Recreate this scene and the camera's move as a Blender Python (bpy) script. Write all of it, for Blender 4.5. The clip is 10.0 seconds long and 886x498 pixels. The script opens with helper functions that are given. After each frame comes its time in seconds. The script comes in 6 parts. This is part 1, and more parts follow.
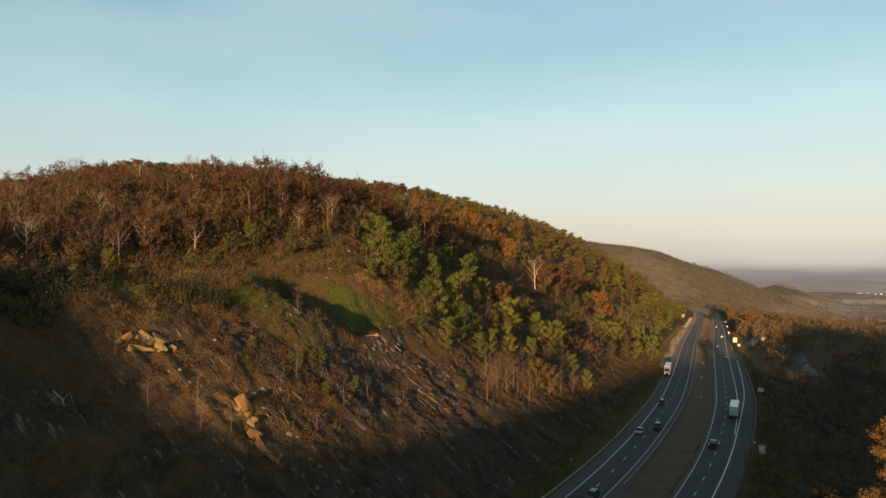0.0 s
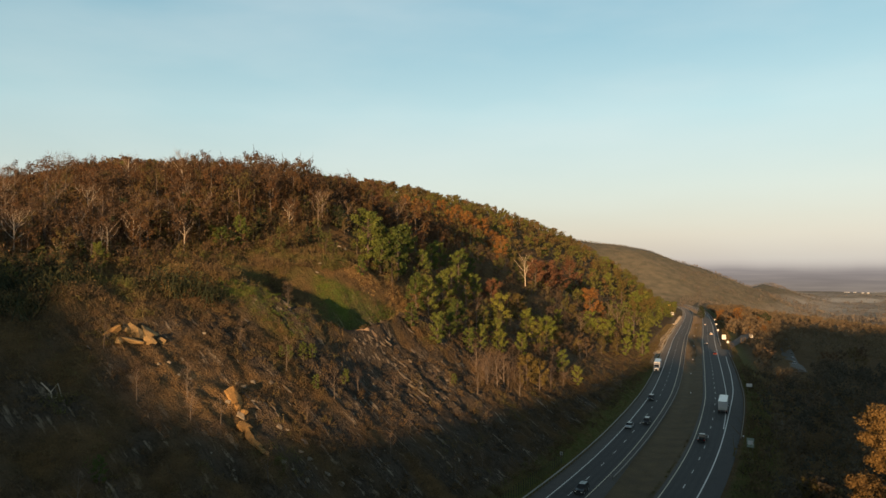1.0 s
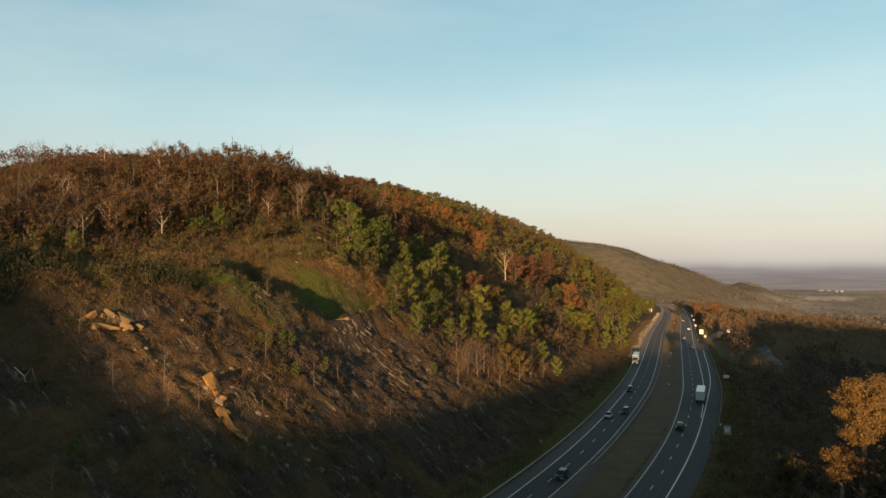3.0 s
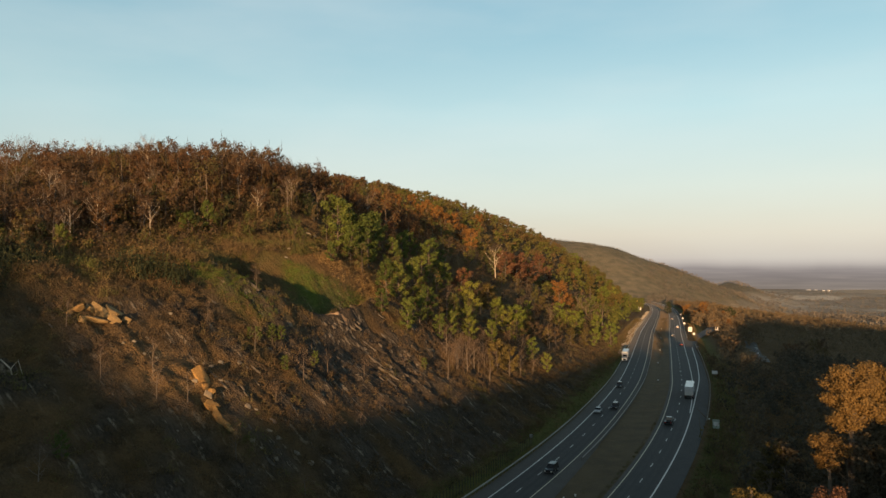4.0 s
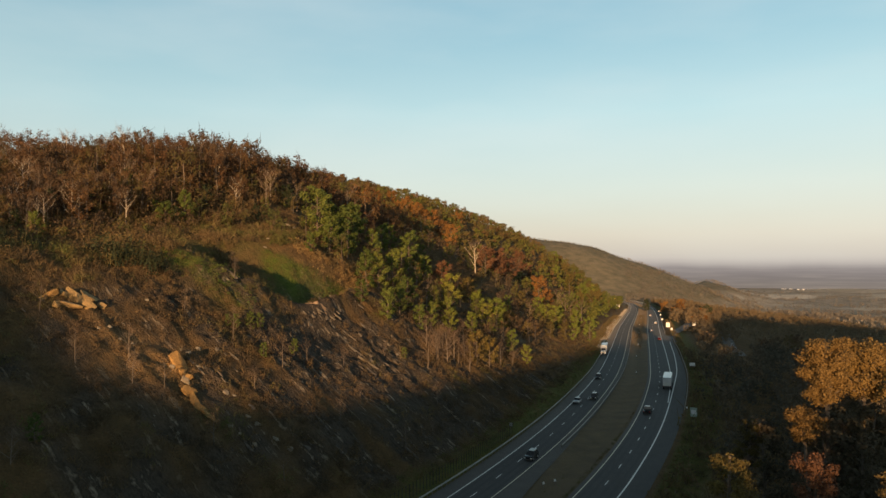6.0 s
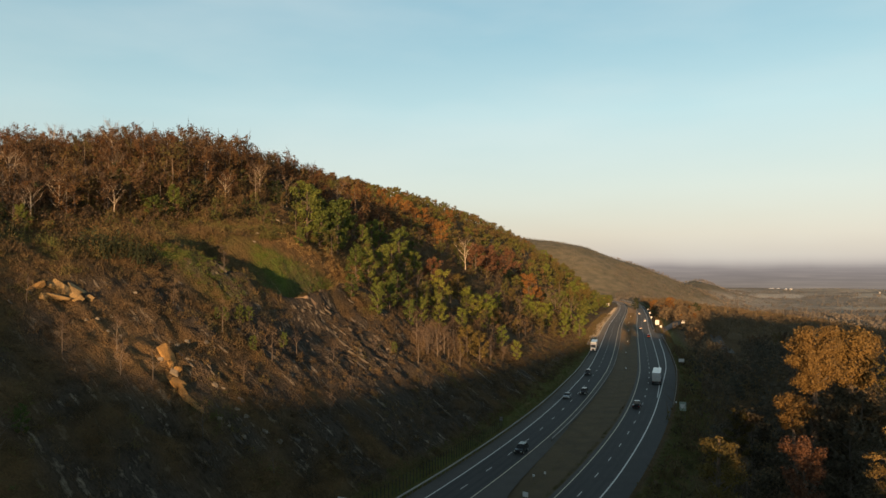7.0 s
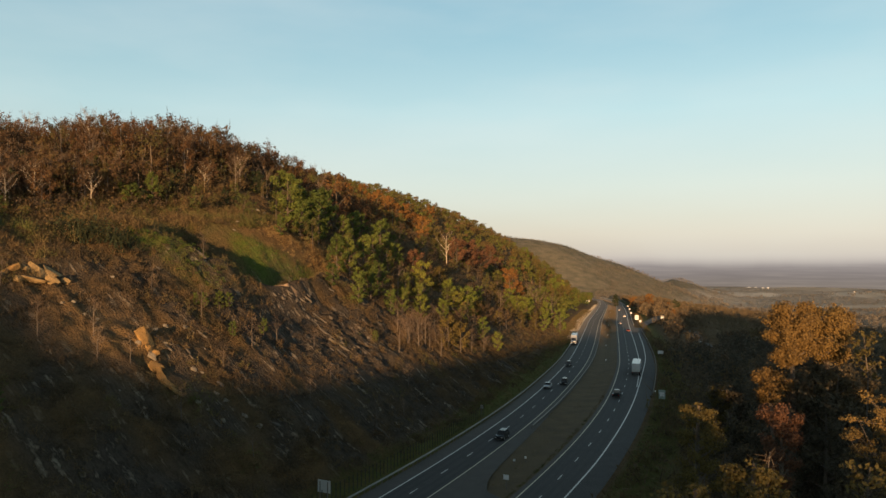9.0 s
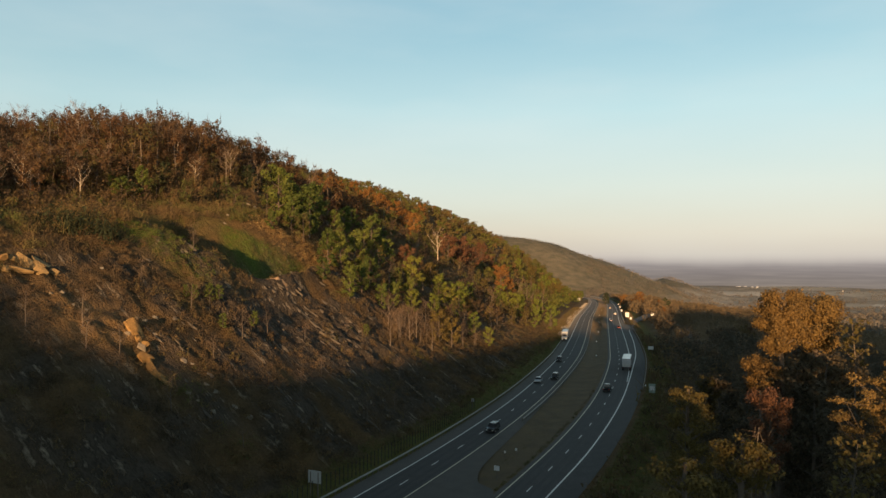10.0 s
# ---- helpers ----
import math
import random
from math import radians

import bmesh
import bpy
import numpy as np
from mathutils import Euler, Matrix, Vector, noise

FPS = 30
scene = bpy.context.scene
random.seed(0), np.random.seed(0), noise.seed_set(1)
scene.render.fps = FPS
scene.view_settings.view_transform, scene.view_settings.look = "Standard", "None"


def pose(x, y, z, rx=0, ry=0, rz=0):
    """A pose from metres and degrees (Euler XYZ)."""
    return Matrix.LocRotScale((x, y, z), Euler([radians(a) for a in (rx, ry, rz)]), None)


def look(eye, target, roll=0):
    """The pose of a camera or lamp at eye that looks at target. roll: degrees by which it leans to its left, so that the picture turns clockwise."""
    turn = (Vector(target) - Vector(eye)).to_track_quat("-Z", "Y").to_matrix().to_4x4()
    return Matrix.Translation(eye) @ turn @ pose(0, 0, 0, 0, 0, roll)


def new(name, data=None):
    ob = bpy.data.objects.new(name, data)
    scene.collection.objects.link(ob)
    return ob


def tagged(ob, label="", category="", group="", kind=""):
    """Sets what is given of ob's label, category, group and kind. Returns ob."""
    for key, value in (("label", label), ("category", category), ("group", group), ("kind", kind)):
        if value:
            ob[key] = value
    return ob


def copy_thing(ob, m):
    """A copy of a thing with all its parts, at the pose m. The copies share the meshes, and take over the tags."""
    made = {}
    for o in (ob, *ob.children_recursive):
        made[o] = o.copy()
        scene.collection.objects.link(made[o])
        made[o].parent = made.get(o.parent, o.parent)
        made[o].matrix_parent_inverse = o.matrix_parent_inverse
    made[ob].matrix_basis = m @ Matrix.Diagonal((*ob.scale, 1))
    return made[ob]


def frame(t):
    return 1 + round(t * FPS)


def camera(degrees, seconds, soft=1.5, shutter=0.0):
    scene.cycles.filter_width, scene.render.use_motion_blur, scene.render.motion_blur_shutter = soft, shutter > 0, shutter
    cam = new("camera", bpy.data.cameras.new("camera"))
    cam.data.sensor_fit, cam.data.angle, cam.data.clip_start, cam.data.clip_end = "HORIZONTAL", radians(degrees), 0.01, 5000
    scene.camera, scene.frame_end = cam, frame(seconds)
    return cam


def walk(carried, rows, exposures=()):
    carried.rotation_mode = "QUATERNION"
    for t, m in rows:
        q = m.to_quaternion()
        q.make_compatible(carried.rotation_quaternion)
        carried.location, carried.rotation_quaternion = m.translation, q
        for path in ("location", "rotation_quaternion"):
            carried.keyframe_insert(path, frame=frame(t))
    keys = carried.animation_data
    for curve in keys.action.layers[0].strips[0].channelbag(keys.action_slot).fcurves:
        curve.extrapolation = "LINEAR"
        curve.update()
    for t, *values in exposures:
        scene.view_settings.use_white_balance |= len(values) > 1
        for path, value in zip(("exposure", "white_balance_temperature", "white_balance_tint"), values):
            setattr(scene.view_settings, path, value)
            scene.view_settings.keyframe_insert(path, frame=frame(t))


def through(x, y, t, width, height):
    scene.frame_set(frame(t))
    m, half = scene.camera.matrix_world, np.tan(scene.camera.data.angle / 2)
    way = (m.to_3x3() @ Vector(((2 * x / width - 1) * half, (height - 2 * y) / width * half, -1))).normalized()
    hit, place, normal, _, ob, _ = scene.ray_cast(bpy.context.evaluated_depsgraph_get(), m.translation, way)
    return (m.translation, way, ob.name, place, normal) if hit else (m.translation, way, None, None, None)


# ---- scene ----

# Camera: a drone that sinks straight down beside the road and pans slowly to the right.
cam = camera(63.55, 10.0, soft=1.5)
# seconds, x, y, z, heading (to the left), tilt (up), roll
ROWS = [
    (0.0, 0.01, -0.00, 49.43, 0.001, 1.088, -0.178),
    (1.0, 0.01, -0.02, 48.23, -0.753, 1.027, -0.157),
    (2.0, 0.00, 0.02, 46.99, -1.535, 0.990, -0.151),
    (3.0, -0.02, 0.11, 45.71, -2.335, 0.973, -0.154),
    (4.0, -0.06, 0.24, 44.41, -3.145, 0.966, -0.160),
    (5.0, -0.09, 0.38, 43.08, -3.958, 0.965, -0.160),
    (6.0, -0.13, 0.53, 41.75, -4.764, 0.961, -0.149),
    (7.0, -0.16, 0.67, 40.41, -5.556, 0.948, -0.120),
    (8.0, -0.18, 0.79, 39.08, -6.325, 0.918, -0.067),
    (9.0, -0.19, 0.87, 37.77, -7.064, 0.866, 0.019),
    (10.0, -0.18, 0.90, 36.48, -7.763, 0.785, 0.142),
]


def aim(x, y, z, yaw, tilt, roll):
    turn = Matrix.Rotation(radians(yaw), 4, "Z") @ Matrix.Rotation(radians(90 + tilt), 4, "X") @ Matrix.Rotation(radians(roll), 4, "Z")
    return Matrix.Translation((x, y, z)) @ turn


walk(cam, [(t, aim(*row)) for t, *row in ROWS], exposures=[(0.0, 0.75, 6750, 9), (10.0, 0.75, 6750, 9)])

# ---------------------------------------------------------------- light
SUN_HEADING = 17.0    # degrees to the right of +y, the way the light travels
SUN_HEIGHT = 4.8

world = bpy.data.worlds.new("evening_sky")
scene.world = world
world.use_nodes = True
wn, wl = world.node_tree.nodes, world.node_tree.links
sky = wn.new("ShaderNodeTexSky")
sky.sky_type = "NISHITA"
sky.sun_disc = False
sky.sun_elevation = radians(SUN_HEIGHT)
sky.sun_rotation = radians(180 + SUN_HEADING)
sky.air_density, sky.dust_density, sky.ozone_density = 1.0, 1.2, 2.0
# thin evening haze over the clear sky: pale rose at the horizon, pale blue above, with faint streaks of high cloud
way_up, part_up, shade_of = wn.new("ShaderNodeTexCoord"), wn.new("ShaderNodeSeparateXYZ"), wn.new("ShaderNodeValToRGB")
wl.new(way_up.outputs["Generated"], part_up.inputs[0])
wl.new(part_up.outputs[2], shade_of.inputs[0])
SKY_STOPS = [(0.0, (0.56, 0.52, 0.49)), (0.035, (0.64, 0.6, 0.55)), (0.1, (0.61, 0.67, 0.645)), (0.2, (0.475, 0.665, 0.705)), (0.34, (0.25, 0.475, 0.59)), (0.52, (0.07, 0.135, 0.17)), (1.0, (0.022, 0.038, 0.05))]
while len(shade_of.color_ramp.elements) < len(SKY_STOPS):
    shade_of.color_ramp.elements.new(0.5)
for e, (at, colour) in zip(shade_of.color_ramp.elements, SKY_STOPS):
    e.position, e.color = at, (*colour, 1)
gain, veil = wn.new("ShaderNodeVectorMath"), wn.new("ShaderNodeMix")
gain.operation = "SCALE"
side_gain = wn.new("ShaderNodeMapRange")    # the veil thickens towards the valley
for name, value in (("From Min", -0.5), ("From Max", 0.6), ("To Min", 4.3), ("To Max", 5.0)):
    side_gain.inputs[name].default_value = value
wl.new(part_up.outputs[0], side_gain.inputs[0])
wl.new(side_gain.outputs[0], gain.inputs["Scale"])
wl.new(shade_of.outputs[0], gain.inputs[0])
cloud_map, cloud, cloud_amount, cloudy = wn.new("ShaderNodeMapping"), wn.new("ShaderNodeTexNoise"), wn.new("ShaderNodeMapRange"), wn.new("ShaderNodeMix")
cloud_map.inputs["Scale"].default_value, cloud_map.inputs["Rotation"].default_value = (1.2, 1.2, 4.5), (0.0, radians(-28), 0.0)
wl.new(way_up.outputs["Generated"], cloud_map.inputs[0])
wl.new(cloud_map.outputs[0], cloud.inputs["Vector"])
cloud.inputs["Scale"].default_value, cloud.inputs["Detail"].default_value = 1.7, 5.0
for name, value in (("From Min", 0.42), ("From Max", 0.78), ("To Min", 0.0), ("To Max", 0.4)):
    cloud_amount.inputs[name].default_value = value
wl.new(cloud.outputs["Fac"], cloud_amount.inputs[0])
cloudy.data_type = veil.data_type = "RGBA"
wl.new(cloud_amount.outputs[0], cloudy.inputs[0])
wl.new(gain.outputs[0], cloudy.inputs[6])
cloudy.inputs[7].default_value = (3.5, 3.65, 3.55, 1)
veil.inputs[0].default_value = 0.8
wl.new(sky.outputs[0], veil.inputs[6])
wl.new(cloudy.outputs[2], veil.inputs[7])
wl.new(veil.outputs[2], wn["Background"].inputs[0])
wn["Background"].inputs[1].default_value = 0.15

sun = new("sun", bpy.data.lights.new("sun", "SUN"))
sun.data.energy, sun.data.angle, sun.data.color = 5.0, radians(0.53), (1.0, 0.58, 0.27)
sun_way = Vector((math.sin(radians(SUN_HEADING)) * math.cos(radians(SUN_HEIGHT)), math.cos(radians(SUN_HEADING)) * math.cos(radians(SUN_HEIGHT)), -math.sin(radians(SUN_HEIGHT))))
sun.matrix_world = look((0, 0, 300), Vector((0, 0, 300)) + sun_way)


# ---------------------------------------------------------------- materials
def nodes_of(name):
    m = bpy.data.materials.new(name)
    m.use_nodes = True
    n = m.node_tree.nodes
    return m, n, m.node_tree.links, n["Principled BSDF"]


def ramp(n, l, source, stops):
    r = n.new("ShaderNodeValToRGB")
    while len(r.color_ramp.elements) < len(stops):
        r.color_ramp.elements.new(0.5)
    for e, (p, c) in zip(r.color_ramp.elements, stops):
        e.position, e.color = p, (*c, 1)
    l.new(source, r.inputs[0])
    return r.outputs[0]


def noise_at(n, l, scale, detail=4.0, coord="Object", rough=0.55, stretch=None):
    t, x = n.new("ShaderNodeTexCoord"), n.new("ShaderNodeTexNoise")
    x.inputs["Scale"].default_value, x.inputs["Detail"].default_value, x.inputs["Roughness"].default_value = scale, detail, rough
    out = t.outputs[coord]
    if stretch:
        mp = n.new("ShaderNodeMapping")
        mp.inputs["Scale"].default_value = stretch[:3]
        if len(stretch) > 3:
            mp.inputs["Rotation"].default_value = [radians(a) for a in stretch[3:]]
        l.new(out, mp.inputs[0])
        out = mp.outputs[0]
    l.new(out, x.inputs["Vector"])
    return x.outputs["Fac"]


def grain_down(n, l, scale, detail, turns, stretch):
    """Noise drawn out along one way: the space is turned step by step, then squeezed."""
    out = n.new("ShaderNodeTexCoord").outputs["Object"]
    for turn in turns:
        mp = n.new("ShaderNodeMapping")
        mp.inputs["Rotation"].default_value = [radians(a) for a in turn]
        l.new(out, mp.inputs[0])
        out = mp.outputs[0]
    mp, x = n.new("ShaderNodeMapping"), n.new("ShaderNodeTexNoise")
    mp.inputs["Scale"].default_value = stretch
    l.new(out, mp.inputs[0])
    l.new(mp.outputs[0], x.inputs["Vector"])
    x.inputs["Scale"].default_value, x.inputs["Detail"].default_value, x.inputs["Roughness"].default_value = scale, detail, 0.6
    return x.outputs["Fac"]


def mixed(n, l, fac, a, b, kind="MIX"):
    m = n.new("ShaderNodeMix")
    m.data_type, m.blend_type = "RGBA", kind
    for value, at in ((fac, 0), (a, 6), (b, 7)):
        if isinstance(value, bpy.types.NodeSocket):
            l.new(value, m.inputs[at])
        elif at == 0:
            m.inputs[0].default_value = value
        else:
            m.inputs[at].default_value = (*value, 1)
    return m.outputs[2]


def bumped(n, l, bsdf, height, strength, distance):
    b = n.new("ShaderNodeBump")
    b.inputs["Strength"].default_value, b.inputs["Distance"].default_value = strength, distance
    l.new(height, b.inputs["Height"])
    l.new(b.outputs[0], bsdf.inputs["Normal"])


def surface(name, dark, light, scale=2.0, rough=0.8, metal=0.0, bump=0.3, distance=0.02, fine=12.0):
    """A plain material with grain at two scales."""
    m, n, l, p = nodes_of(name)
    big, small = noise_at(n, l, scale), noise_at(n, l, scale * fine)
    c = mixed(n, l, 0.45, ramp(n, l, big, [(0.3, dark), (0.7, light)]), ramp(n, l, small, [(0.25, dark), (0.75, light)]))
    l.new(c, p.inputs["Base Color"])
    p.inputs["Roughness"].default_value, p.inputs["Metallic"].default_value = rough, metal
    if rough >= 0.85:
        p.inputs["Diffuse Roughness"].default_value = 1.0
    bumped(n, l, p, small, bump, distance)
    return m


def foliage(name, stops, per_tree=False, through=0.3):
    """Leaves: the hue of a whole tree from its own chance number, each leaf a little off it."""
    m, n, l, p = nodes_of(name)
    g = n.new("ShaderNodeNewGeometry")
    if per_tree:
        a = n.new("ShaderNodeAttribute")
        a.attribute_name = "tint"
        chance = a.outputs["Fac"]
    else:
        chance = n.new("ShaderNodeObjectInfo").outputs["Random"]
    mix = n.new("ShaderNodeMath")
    mix.operation = "MULTIPLY_ADD"
    l.new(g.outputs["Random Per Island"], mix.inputs[0])
    mix.inputs[1].default_value = 0.22
    sub = n.new("ShaderNodeMath")
    sub.operation = "MULTIPLY_ADD"
    l.new(chance, sub.inputs[0])
    sub.inputs[1].default_value, sub.inputs[2].default_value = 0.78, 0.0
    l.new(sub.outputs[0], mix.inputs[2])
    c = ramp(n, l, mix.outputs[0], stops)
    hsv = n.new("ShaderNodeHueSaturation")
    val = n.new("ShaderNodeMapRange")
    val.inputs["To Min"].default_value, val.inputs["To Max"].default_value = (0.8, 1.16) if per_tree else (0.74, 1.2)
    l.new(g.outputs["Random Per Island"], val.inputs[0])
    l.new(val.outputs[0], hsv.inputs["Value"])
    l.new(c, hsv.inputs["Color"])
    l.new(hsv.outputs[0], p.inputs["Base Color"])
    p.inputs["Roughness"].default_value = 0.75
    p.inputs["Specular IOR Level"].default_value = 0.2
    if through:
        t, mx = n.new("ShaderNodeBsdfTranslucent"), n.new("ShaderNodeMixShader")
        l.new(hsv.outputs[0], t.inputs[0])
        mx.inputs[0].default_value = through
        l.new(p.outputs[0], mx.inputs[1])
        l.new(t.outputs[0], mx.inputs[2])
        l.new(mx.outputs[0], n["Material Output"].inputs[0])
    return m


RUSSET = [(0.0, (0.056, 0.046, 0.033)), (0.2, (0.08, 0.057, 0.038)), (0.42, (0.108, 0.068, 0.038)), (0.58, (0.124, 0.066, 0.034)), (0.78, (0.122, 0.084, 0.036)), (1.0, (0.074, 0.076, 0.03))]
BROWN = [(0.0, (0.07, 0.05, 0.038)), (0.5, (0.128, 0.09, 0.064)), (1.0, (0.19, 0.138, 0.094))]
GREEN = [(0.0, (0.06, 0.088, 0.024)), (0.5, (0.105, 0.138, 0.034)), (1.0, (0.16, 0.182, 0.044))]
LIME = [(0.0, (0.1, 0.132, 0.028)), (0.5, (0.155, 0.182, 0.038)), (1.0, (0.215, 0.212, 0.046))]
ORANGE = [(0.0, (0.15, 0.08, 0.03)), (0.5, (0.225, 0.114, 0.038)), (1.0, (0.285, 0.155, 0.048))]
MIXED = [(0.0, (0.06, 0.05, 0.038)), (0.25, (0.1, 0.07, 0.045)), (0.45, (0.132, 0.09, 0.044)), (0.6, (0.1, 0.094, 0.038)), (0.85, (0.085, 0.105, 0.03)), (1.0, (0.165, 0.102, 0.04))]

M = {
    "russet": foliage("russet_leaves", RUSSET),
    "green": foliage("green_leaves", GREEN),
    "lime": foliage("yellow_green_leaves", LIME),
    "orange": foliage("orange_leaves", ORANGE),
    "olive": foliage("olive_gold_leaves", [(0.0, (0.078, 0.065, 0.024)), (0.5, (0.118, 0.094, 0.032)), (1.0, (0.16, 0.122, 0.04))]),
    "red": foliage("dull_red_leaves", [(0.0, (0.105, 0.058, 0.037)), (0.5, (0.142, 0.073, 0.044)), (1.0, (0.175, 0.092, 0.05))]),
    # leaf colour dark enough to pass for foliage in shade
    "shade_brown": foliage("shade_dark_leaves", [(0.0, (0.056, 0.05, 0.037)), (0.5, (0.085, 0.071, 0.047)), (1.0, (0.125, 0.094, 0.052))]),
    "copper": foliage("copper_leaves", [(0.0, (0.118, 0.076, 0.03)), (0.5, (0.172, 0.112, 0.042)), (1.0, (0.225, 0.152, 0.054))]),
    "twig": foliage("bare_twigs", BROWN, through=0.0),
    "wood_russet": foliage("russet_woods", RUSSET, True),
    "wood_mixed": foliage("mixed_woods", MIXED, True),
    # brown woods with the shade put into the leaf colour
    "wood_shaded": foliage("shaded_brown_woods", [(0.0, (0.05, 0.048, 0.04)), (0.5, (0.075, 0.067, 0.05)), (0.85, (0.105, 0.082, 0.056)), (1.0, (0.15, 0.1, 0.06))], True),
    # leaves of the far woods, greyed and paled to carry the haze
    "wood_ridge_hazed": foliage("hazed_ridge_leaves", [(0.0, (0.12, 0.124, 0.1)), (0.5, (0.158, 0.15, 0.116)), (1.0, (0.195, 0.174, 0.13))], True),
    "wood_vale_hazed": foliage("hazed_valley_leaves", [(0.0, (0.135, 0.127, 0.112)), (0.5, (0.17, 0.152, 0.13)), (1.0, (0.205, 0.172, 0.138))], True),
    # the same brown woods, lighter and warmer to look sunlit
    "wood_sunlit": foliage("sunlit_brown_woods", [(0.0, (0.12, 0.1, 0.066)), (0.5, (0.17, 0.13, 0.082)), (0.85, (0.2, 0.146, 0.088)), (1.0, (0.16, 0.142, 0.08))], True),
    "wood_green": foliage("green_to_brown_woods", [(0.0, (0.08, 0.1, 0.026)), (0.25, (0.125, 0.135, 0.034)), (0.5, (0.12, 0.108, 0.038)), (0.75, (0.135, 0.095, 0.043)), (1.0, (0.165, 0.1, 0.042))], True),
    "brush": foliage("dry_brush", [(0.0, (0.055, 0.046, 0.032)), (0.3, (0.102, 0.073, 0.042)), (0.55, (0.146, 0.1, 0.05)), (0.75, (0.136, 0.112, 0.046)), (0.9, (0.098, 0.104, 0.032)), (1.0, (0.068, 0.09, 0.023))], True, 0.15),
    "grass_blades": foliage("green_grass_blades", [(0.0, (0.05, 0.085, 0.014)), (0.6, (0.088, 0.145, 0.022)), (1.0, (0.13, 0.16, 0.032))], True, 0.15),
    "straw_blades": foliage("straw_grass_blades", [(0.0, (0.16, 0.1, 0.045)), (0.5, (0.26, 0.17, 0.075)), (0.85, (0.34, 0.24, 0.11)), (1.0, (0.14, 0.14, 0.05))], True, 0.15),
    "bark": surface("grey_brown_bark", (0.06, 0.048, 0.04), (0.16, 0.13, 0.1), 3.0, 0.9),
    "pale_bark": surface("pale_bark", (0.3, 0.26, 0.2), (0.5, 0.44, 0.36), 3.0, 0.85),
    "grey_bark": surface("grey_tan_bark", (0.11, 0.086, 0.068), (0.21, 0.17, 0.13), 3.0, 0.9),
    "asphalt": surface("asphalt", (0.03, 0.031, 0.033), (0.056, 0.055, 0.054), 0.35, 0.85, 0.0, 1.0, 0.06, 30.0),
    "shoulder": surface("worn_shoulder_asphalt", (0.056, 0.053, 0.049), (0.09, 0.084, 0.076), 0.35, 0.9, 0.0, 1.0, 0.06, 30.0),
    "white_line": surface("white_road_paint", (0.55, 0.55, 0.52), (0.78, 0.78, 0.75), 1.5, 0.6),
    "yellow_line": surface("yellow_road_paint", (0.5, 0.45, 0.33), (0.64, 0.58, 0.44), 1.5, 0.6),
    "steel": surface("galvanised_steel", (0.24, 0.23, 0.21), (0.38, 0.37, 0.34), 2.0, 0.7, 0.15, 0.1),
    "post": surface("weathered_post", (0.1, 0.085, 0.07), (0.2, 0.17, 0.14), 4.0, 0.85),
    "rock": surface("grey_schist", (0.042, 0.038, 0.033), (0.145, 0.125, 0.102), 0.9, 0.85, 0.0, 0.6, 0.15, 6.0),
    "ochre_rock": surface("ochre_weathered_rock", (0.15, 0.086, 0.03), (0.4, 0.245, 0.085), 1.3, 0.85, 0.0, 0.9, 0.2, 5.0),
    "pale_ochre": surface("pale_ochre_rock", (0.15, 0.1, 0.045), (0.44, 0.31, 0.145), 1.6, 0.85, 0.0, 0.9, 0.2, 5.0),
    "pale_rock": surface("pale_quartz_rock", (0.1, 0.085, 0.066), (0.3, 0.26, 0.2), 1.6, 0.85, 0.0, 0.6, 0.15, 6.0),
}


# ---------------------------------------------------------------- lie of the land
def hermite(xs, ys):
    """A smooth curve through a few stations."""
    xs, ys = np.array(xs, float), np.array(ys, float)
    step = np.diff(ys) / np.diff(xs)
    m = np.r_[step[0], (step[:-1] + step[1:]) / 2, step[-1]]
    flat = np.r_[False, step[:-1] * step[1:] <= 0, False]
    m = np.where(flat, 0, m)

    def at(x):
        x = np.asarray(x, float)
        i = np.clip(np.searchsorted(xs, x) - 1, 0, len(xs) - 2)
        h = xs[i + 1] - xs[i]
        t = np.clip((x - xs[i]) / h, 0, 1)
        v = ys[i] * (1 + 2 * t) * (1 - t) ** 2 + ys[i + 1] * t * t * (3 - 2 * t) + h * m[i] * t * (1 - t) ** 2 - h * m[i + 1] * t * t * (1 - t)
        return v + np.where(x < xs[0], (x - xs[0]) * m[0], 0) + np.where(x > xs[-1], (x - xs[-1]) * m[-1], 0)

    return at


def smooth(a, b, x):
    t = np.clip((np.asarray(x, float) - a) / (b - a), 0, 1)
    return t * t * (3 - 2 * t)


# The road's axis is the lane line of the carriageway under the cut; p is the distance to the right of it, square to the road.
axis_x = hermite([-700, -400, -150, 0, 60, 100, 137, 169, 201.6, 255, 308, 390, 486, 538, 804, 911, 1139, 1312, 1500, 1600, 1800, 2200, 5000],
                 [-1000, -560, -248, -76, -27, -1.8, 21.2, 39.3, 55.9, 80.3, 101.2, 131.5, 167, 187, 286.6, 325, 403, 455, 500, 516, 530, 530, 530])


def square(y):
    """How much wider than square a cut along x is."""
    s = (axis_x(y + 2.0) - axis_x(y - 2.0)) / 4.0
    return np.sqrt(1 + np.clip(s, -0.9, 0.9) ** 2)


# level under the cut, then falling towards the valley, steeper beyond the bend
road_z = hermite([-900, 200, 240, 290, 400, 535, 800, 906, 1139, 1312, 1600, 1800, 2200], [0, 0, -0.02, -0.54, -2.6, -5.6, -15.8, -19.9, -30, -37, -46, -50, -50])


GUARD_L, GUARD_R = -7.0, 28.2
STEPS_L = [0, 8, 20, 32, 45, 60, 75, 95, 120, 155, 210, 320]
stations_l, stations_r = [], []


def left_of_road(y, *heights):
    stations_l.append((y, hermite(STEPS_L, heights)))


